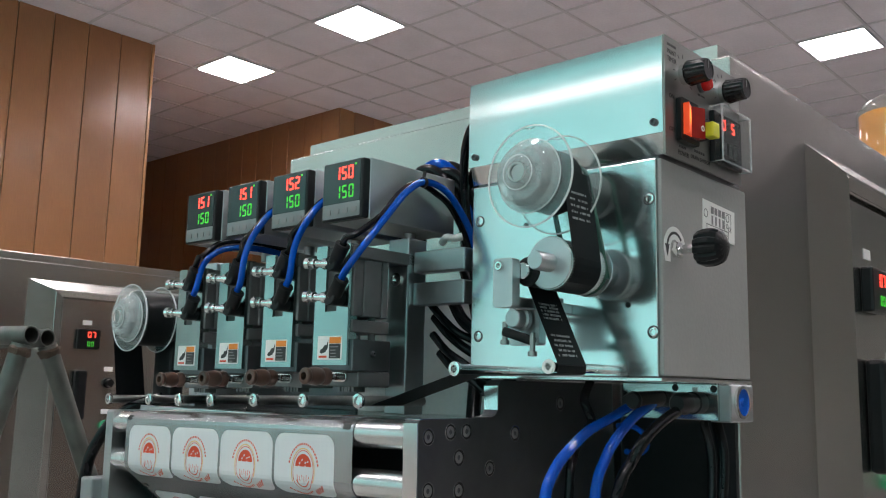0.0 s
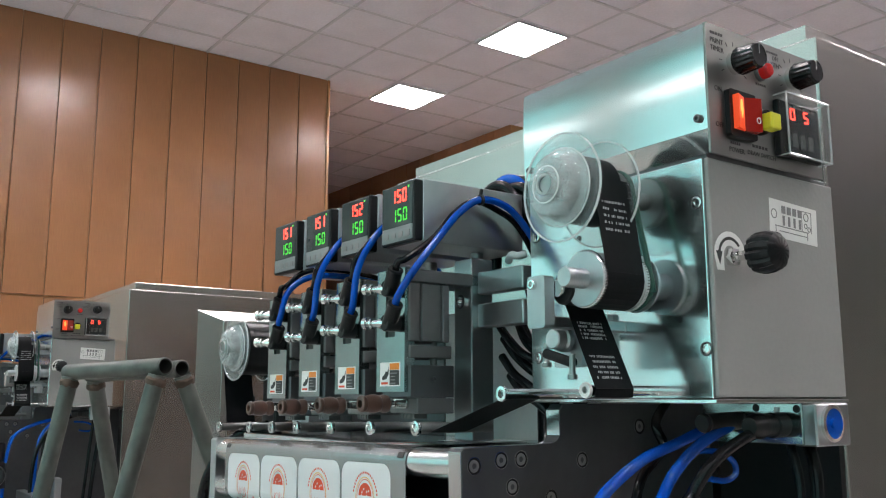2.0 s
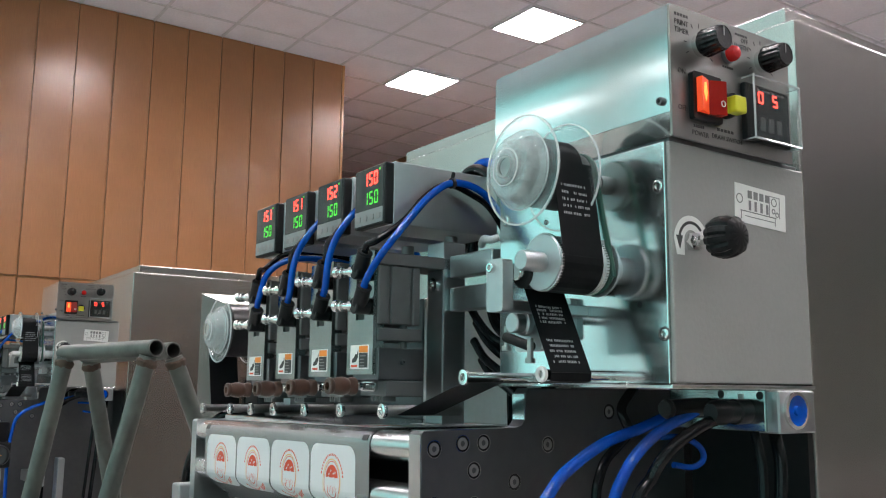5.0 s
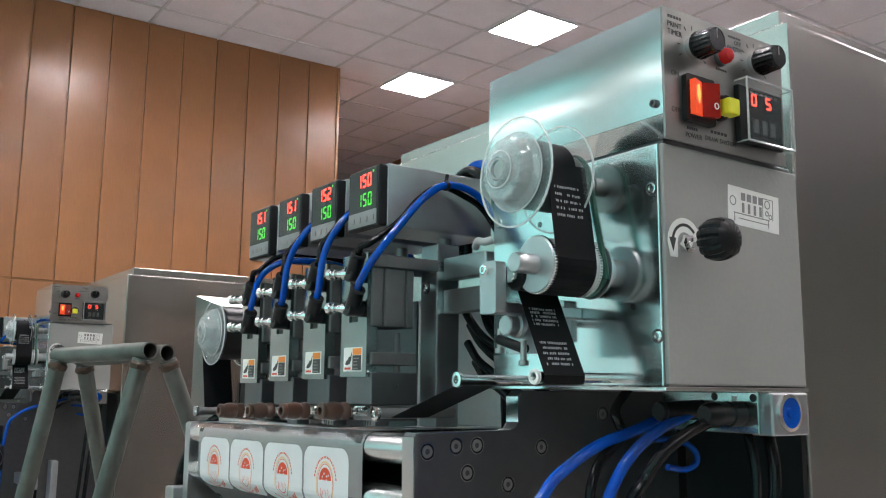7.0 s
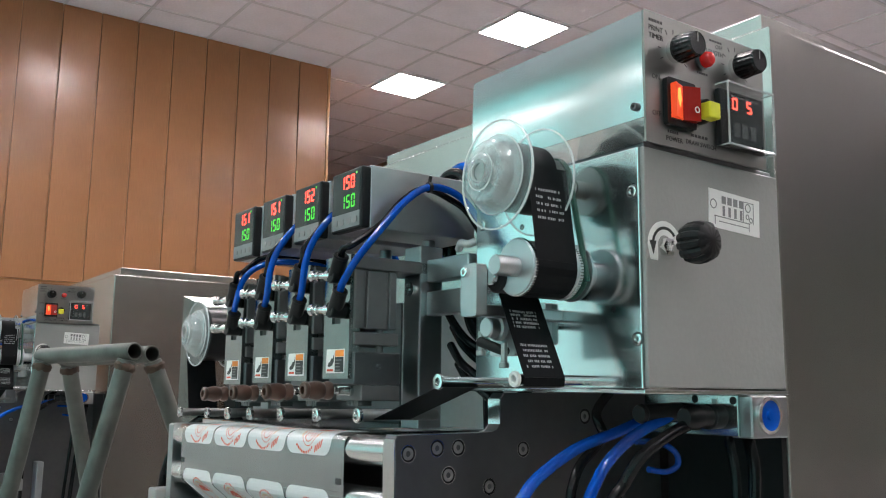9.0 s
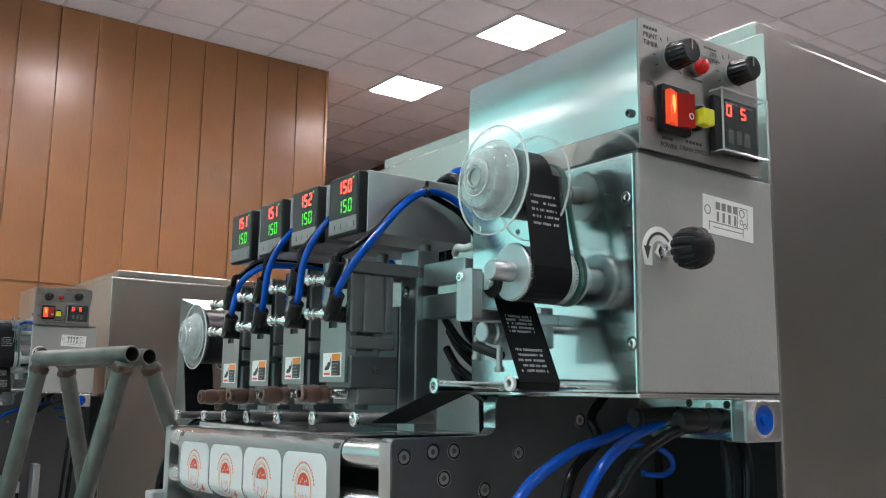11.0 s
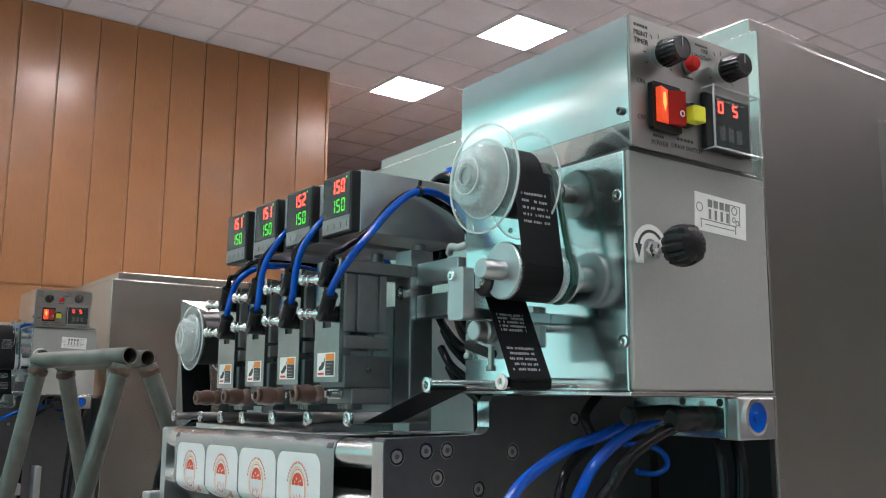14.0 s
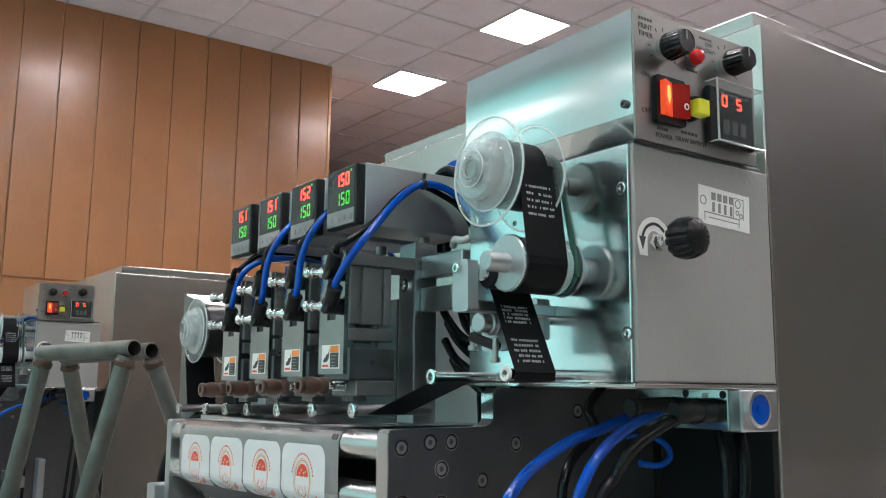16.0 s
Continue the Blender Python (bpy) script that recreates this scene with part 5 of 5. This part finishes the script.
def printed_film():
    web = thing("printed_film", (0, 0, 0), "grey lid film printed with white labels and red badges", "film")
    art = label_art()
    meshes = []
    for i in range(PER_LABEL):
        top = -i * STRIP
        mid = top - STRIP / 2
        bm = B()
        xs = (-0.5365, -0.2150)
        q = [bm.verts.new((x, 0, z)) for x, z in ((xs[0], -STRIP / 2), (xs[1], -STRIP / 2), (xs[1], STRIP / 2), (xs[0], STRIP / 2))]
        bm.faces.new(q).material_index = 0
        for shift in (0, -ADVANCE):
            for poly, layer in art:
                zs = [z + shift for _, z in poly]
                if min(zs) >= top + 0.0001 or max(zs) <= top - STRIP - 0.0001:
                    continue
                tmp = bmesh.new()
                tmp.faces.new([tmp.verts.new((x, -0.0001 - layer * 0.0001, z + shift)) for x, z in poly])
                for co, no in ((top + 0.0001, (0, 0, 1)), (top - STRIP - 0.0001, (0, 0, -1))):
                    bmesh.ops.bisect_plane(tmp, geom=tmp.verts[:] + tmp.edges[:] + tmp.faces[:], plane_co=(0, 0, co), plane_no=no, clear_outer=True)
                for f in tmp.faces:
                    bm.faces.new([bm.verts.new((v.co.x, v.co.y, v.co.z - mid)) for v in f.verts]).material_index = layer + 1
                tmp.free()
        me = bpy.data.meshes.new("film_strip")
        for f in bm.faces:
            f.normal_update()
            if f.normal.y > 0 and f.verts[0].co.y < 0.0001:
                f.normal_flip()
        bm.to_mesh(me)
        bm.free()
        for m in (FILM, WHITE, RED_INK, INK, YELLOW_INK, WHITE):
            me.materials.append(m)
        meshes.append(me)
    strips = []
    for j in range(-7, 2):
        for i in range(PER_LABEL):
            s0 = LABEL_TOP - (i + 0.5) * STRIP + j * ADVANCE
            ob = new("film_strip", meshes[i])
            ob.parent = web
            ob.matrix_basis = film_pose(s0)
            strips.append((ob, s0))
    return strips


# ---- hoses, cables and clutter ----
def hose(name, label, category, pts, r, material, group=""):
    t = thing(name, pts[0], label, category, group)
    ps = [Vector(p) for p in pts]
    ps = [ps[0]] + [(a + b * 4 + c) / 6 for a, b, c in zip(ps, ps[1:], ps[2:])] + [ps[-1]]
    bm = B()
    tube(bm, ps, r, 14, 8)
    part("sheath", bm, material, t)
    return t


def machine_hoses():
    made = [
        hose("air_hose", "thick blue air hose plugged in below the print unit", "hose", [(-0.076, 0.094, 1.283), (-0.075, 0.068, 1.2765), (-0.070, 0.038, 1.269), (-0.064, -0.002, 1.263), (-0.060, -0.035, 1.249), (-0.060, -0.053, 1.236), (-0.060, -0.064, 1.221), (-0.060, -0.074, 1.16), (-0.060, -0.070, 0.98)], 0.0040, BLUE, "air hoses"),
        hose("air_hose", "thick blue air hose plugged in below the print unit", "hose", [(-0.060, 0.090, 1.2845), (-0.059, 0.085, 1.281), (-0.055, 0.049, 1.273), (-0.054, 0.022, 1.259), (-0.057, 0.007, 1.241), (-0.060, -0.003, 1.220), (-0.060, -0.006, 1.16), (-0.060, -0.004, 0.98)], 0.0040, BLUE, "air hoses"),
        hose("air_hose", "slim blue air hose curling under the print unit", "hose", [(-0.090, 0.082, 1.262), (-0.090, 0.108, 1.262), (-0.090, 0.129, 1.253), (-0.090, 0.131, 1.242), (-0.090, 0.116, 1.237), (-0.090, 0.095, 1.241)], 0.0024, BLUE, "air hoses"),
        hose("power_cable", "black power cable below the print unit", "cable", [(-0.026, 0.075, 1.282), (-0.026, 0.075, 1.280), (-0.028, 0.051, 1.273), (-0.030, 0.030, 1.263), (-0.034, 0.020, 1.253), (-0.040, 0.015, 1.239), (-0.042, 0.005, 1.225), (-0.046, -0.017, 1.194), (-0.042, -0.019, 0.98)], 0.0042, CABLE, "power cables"),
        hose("power_cable", "black power cable below the print unit", "cable", [(-0.118, 0.085, 1.299), (-0.106, 0.050, 1.283), (-0.100, 0.064, 1.264), (-0.100, 0.049, 1.258), (-0.098, 0.031, 1.247), (-0.095, 0.021, 1.233), (-0.095, 0.019, 1.220), (-0.095, 0.015, 1.191), (-0.095, 0.014, 0.98)], 0.0036, CABLE, "power cables"),
        hose("power_cable", "black power cable beside the bracket", "cable", [(-0.03, 0.112, 1.268), (-0.02, 0.108, 1.24), (-0.022, 0.105, 1.2), (-0.02, 0.09, 1.0)], 0.0036, CABLE, "power cables"),
        hose("power_cable", "black power cable beside the bracket", "cable", [(-0.03, 0.135, 1.268), (-0.02, 0.13, 1.24), (-0.022, 0.12, 1.2), (-0.02, 0.105, 1.0)], 0.0046, CABLE, "power cables"),
        hose("power_cable", "thick black cable looping behind the controllers", "cable", [(-0.184, 0.030, 1.496), (-0.208, 0.044, 1.500), (-0.236, 0.062, 1.486), (-0.250, 0.066, 1.450), (-0.240, 0.062, 1.41)], 0.0042, CABLE, "power cables"),
        hose("power_cable", "thick black cable rising to the print unit", "cable", [(-0.184, 0.016, 1.522), (-0.205, 0.024, 1.524), (-0.228, 0.042, 1.506), (-0.236, 0.052, 1.470), (-0.228, 0.054, 1.42)], 0.0042, CABLE, "power cables"),
        hose("power_cable", "thick black cable behind the print heads", "cable", [(-0.215, 0.030, 1.40), (-0.19, 0.02, 1.36), (-0.185, 0.022, 1.33), (-0.200, 0.03, 1.29), (-0.21, 0.04, 1.262)], 0.0065, CABLE, "power cables"),
        hose("power_cable", "thick black cable behind the print heads", "cable", [(-0.235, 0.030, 1.38), (-0.205, 0.015, 1.345), (-0.178, 0.015, 1.335), (-0.168, 0.02, 1.31)], 0.0055, CABLE, "power cables"),
        hose("power_cable", "thick black cable hanging beside the take-up reel", "cable", [(-0.600, -0.03, 1.270), (-0.625, -0.055, 1.262), (-0.652, -0.07, 1.235), (-0.668, -0.08, 1.19), (-0.675, -0.08, 1.1), (-0.67, -0.05, 0.8)], 0.0065, CABLE, "power cables"),
    ]
    for k in range(4):
        o = Vector((0.004 * k - 0.006, 0.006 * (k % 2), -0.016 * k))
        made.append(hose("power_cable", "black cable sagging between the frame and the print unit", "cable", [Vector((-0.243, 0.020, 1.368)) + o, Vector((-0.222, 0.014, 1.352)) + o, Vector((-0.203, 0.014, 1.336 + 0.004 * k)) + o,
                         Vector((-0.186, 0.020, 1.330)) + o, Vector((-0.172, 0.034, 1.318)) + o, Vector((-0.165, 0.05, 1.30)) + o], 0.0036 + 0.0006 * (k % 2), CABLE, "power cables"))
    made.append(hose("cable_sleeve", "crumpled white cable sleeve behind the frame", "cable", [(-0.236, 0.024, 1.419), (-0.226, 0.018, 1.424), (-0.219, 0.021, 1.420), (-0.214, 0.026, 1.423)], 0.0034, PAPER, "cable bundles"))
    t = thing("cable_bundle", (-0.24, 0.09, 1.44), "bundle of glossy black cables behind the controllers", "cables", "cable bundles")
    for k in range(7):
        a = k * 0.9
        bm = B()
        o = Vector((0.010 * math.cos(a), 0.006 * math.sin(a * 1.7), 0.010 * math.sin(a)))
        tube(bm, [Vector((-0.305 - 0.004 * k, 0.058, 1.42)) + o, Vector((-0.298, 0.056, 1.472)) + o, Vector((-0.282, 0.056, 1.494)) + o, Vector((-0.258, 0.060, 1.488)) + o, Vector((-0.236, 0.064, 1.45)) + o, Vector((-0.215, 0.058, 1.39)) + o], 0.0052, 10, 6)
        part("cable", bm, CABLE if k != 2 else BLUE, t)
    made.append(t)
    return made


def trestle():
    t = thing("pipe_trestle", (-1.05, 0.05, 0), "weathered galvanised pipe trestle welded from tubes", "trestle")

    def pipe(p, q, name, open_end=False):
        bm = B()
        p, q = Vector(p), Vector(q)
        n, r, w = (q - p).length, 0.0125, 0.002
        if open_end:
            lathe(bm, p, q - p, [(r - w, 0.0), (r - 0.0004, 0.0), (r, 0.0006), (r, n), (r - w, n)], 28, True)
        else:
            lathe(bm, p, q - p, [(0, 0), (r, 0), (r, n), (0, n)], 28)
        ob = part(name, bm, GALV, t)
        if open_end:
            bm = B()
            lathe(bm, p, q - p, [(0, 0.04), (r - w - 0.0002, 0.04), (r - w - 0.0002, 0.0015)], 24)
            part("bore", bm, BORE, ob)
        return ob
    pipe((-0.895, -0.052, 1.345), (-1.135, -0.125, 1.341), "top_rail", True)
    pipe((-0.918, -0.020, 1.343), (-1.160, -0.085, 1.338), "top_rail", True)
    for a, b in (((-0.905, -0.060, 1.333), (-1.07, -0.31, 0.0)), ((-0.922, -0.018, 1.333), (-0.95, 0.547, 0.0)), ((-1.120, -0.125, 1.333), (-1.23, -0.33, 0.0)), ((-1.150, -0.080, 1.330), (-1.50, 0.30, 0.0))):
        pipe(a, b, "leg")
        bm = B()
        d = (Vector(b) - Vector(a)).normalized()
        lathe(bm, Vector(a) + d * 0.004, d, [(0.0128, 0), (0.0150, 0.003), (0.0142, 0.008), (0.0128, 0.011)], 18)
        for v in bm.verts:
            v.co += Vector((random.uniform(-1, 1), random.uniform(-1, 1), random.uniform(-1, 1))) * 0.0012
        part("weld", bm, RUST, t, "rusty weld bead")


def drink_dispenser():
    t = thing("drink_dispenser", (0.06, 2.6, 0), "clear drink dispenser with orange liquid on a stand", "dispenser")
    x, y = -0.33, 1.55
    t.location = (x + 0.09, y, 0)
    bm = B()
    lathe(bm, (x + 0.09, y, 1.72), (0, 0, 1), [(0, 0), (0.085, 0), (0.088, 0.02), (0.088, 0.20), (0.07, 0.225), (0.04, 0.24), (0, 0.24)], 32)
    part("jar", bm, CLEAR, t, "clear jar")
    bm = B()
    lathe(bm, (x + 0.09, y, 1.725), (0, 0, 1), [(0, 0), (0.083, 0), (0.083, 0.19), (0, 0.19)], 32)
    part("liquid", bm, AMBER, t, "orange liquid")
    bm = B()
    box(bm, x - 0.02, x + 0.20, y - 0.11, y + 0.11, 0.0, 1.72, 0.006)
    part("stand", bm, DULL, t)


def air_regulator():
    t = thing("air_regulator", (-1.93, -0.10, 0.9), "air regulator with a round pressure gauge on a post", "regulator")
    x, y, z = -1.93, -0.083, 1.125
    bm = B()
    box(bm, x - 0.09, x - 0.055, y - 0.02, y + 0.015, 0.0, z + 0.05, 0.003)
    part("post", bm, PLATE, t)
    bm = B()
    box(bm, x - 0.055, x - 0.01, y - 0.025, y + 0.025, z - 0.03, z + 0.03, 0.004)
    rod(bm, (x - 0.03, y, z + 0.03), (x - 0.03, y, z + 0.075), 0.022, 20)
    part("regulator_body", bm, BLACK, t)
    bm = B()
    lathe(bm, (x - 0.01, y, z), (1, -0.4, 0), [(0, 0), (0.024, 0), (0.024, 0.012), (0.020, 0.014), (0.020, 0.011)], 28)
    part("gauge_case", bm, BLACK, t)
    bm = B()
    lathe(bm, (x - 0.01, y, z), (1, -0.4, 0), [(0, 0.0112), (0.0198, 0.0112), (0.0198, 0.0100)], 28)
    part("gauge_dial", bm, GLASS_DARK, t, "dark dial")
    bm = B()
    box(bm, x + 0.0025, x + 0.0035, y - 0.004, y + 0.012, z - 0.001, z + 0.001)
    part("needle", bm, ORANGE, t)
    for q in ((-2.02, -1.84, -0.02, 0.0, 1.06, 1.085), (-1.90, -1.86, 0.03, 0.045, 0.4, 1.12)):
        bm = B()
        box(bm, *q, 0.002)
        part("bracket", bm, PLATE, t)


rest_of_room()
air_regulator()
ceiling_tiles()
ceiling_lights()

CAB = machine_cabinet()
UNIT = print_housing()
REEL_OB = ribbon_reel()
FOIL = ribbon_path()
ROLLER = drive_roller()
BELT = belt()
TENSION = tension_unit()
CONTROLLERS = [temperature_controller(k) for k in range(4)]
HEADS = [print_head(k) for k in range(4)]
for k, ob in enumerate(HEADS):
    ob.location.z -= 0.0018 * k
air_lines()
FRAME = head_frame()
REEL_FAR = far_reel(REEL_OB)
STAND = roller_stand()
STAND.matrix_basis = SKEW @ STAND.matrix_basis
STRIPS = printed_film()
STRIPS[0][0].parent.matrix_basis = SKEW.copy()
HOSES = machine_hoses()
trestle()
drink_dispenser()

# the second machine, of the same kind, farther along the hall
SECOND = Vector((-1.885, 0.008, -0.018))
for ob in [o for o in scene.objects if o.parent is None and o.get("group") in ("packing machines", "print units", "ribbon reels", "foil ribbons", "drive rollers", "drive belts", "tension arms", "temperature controllers", "stamping units", "air tubes",
                                                                              "head frames", "reel arms", "roller stands", "air hoses", "power cables", "cable bundles")]:
    cabinet = ob.name.startswith("machine_cabinet")
    twin = copy_thing(ob, Matrix.Translation(SECOND + (Vector((-0.035, 0, -0.005)) if cabinet else Vector())) @ ob.matrix_basis)
    for foot in [c for c in twin.children if cabinet and c.name.startswith("foot")]:
        foot.location.z += 0.023


# ---- what moves ----
def motions():
    # the film climbs over the front roller, one label at a time
    times = [0.0]
    for s in STARTS:
        times += [s - 0.13 + 0.06 * k for k in range(17)]
    times.append(16.0)
    for ob, s0 in STRIPS:
        rows = []
        for t in times:
            rows.append((t, film_pose(s0 + fed(t))))
        walk(ob, rows)
    # the print heads stamp after each advance
    drop = -0.0175
    stamp = [(0.0, 0.0)]
    for s in (-2.15,) + STARTS:
        b = s + 0.73
        for dt, z in ((0.0, 0.0), (0.10, 1.0), (0.24, 1.0), (0.36, 0.15), (0.42, 0.0)):
            if 0 < b + dt < 16:
                stamp.append((b + dt, z * drop))
    stamp.append((16.0, 0.0))
    for h in HEADS:
        ram = [c for c in h.children if c.name.startswith("ram")][0]
        home = Vector(ram.location)
        walk(ram, [(t, Matrix.Translation(home + Vector((0, 0, z)))) for t, z in stamp])
    # reels and drive roller turn on after each print
    for ob, per in ((REEL_OB, -62.0), (ROLLER, -78.0), (REEL_FAR, -70.0)):
        home = Matrix.Translation(ob.location)
        rows, turn = [(0.0, 0.0)], 0.0
        for s in (-2.15,) + STARTS:
            b = s + 1.05
            if b > 0:
                rows.append((b, turn))
                rows.append((b + 0.17, turn + per / 2))
                turn += per
                if b + 0.34 < 16:
                    rows.append((b + 0.34, turn))
        rows.append((16.0, turn))
        walk(ob, [(t, home @ Matrix.Rotation(radians(a), 4, "Y")) for t, a in rows])


motions()
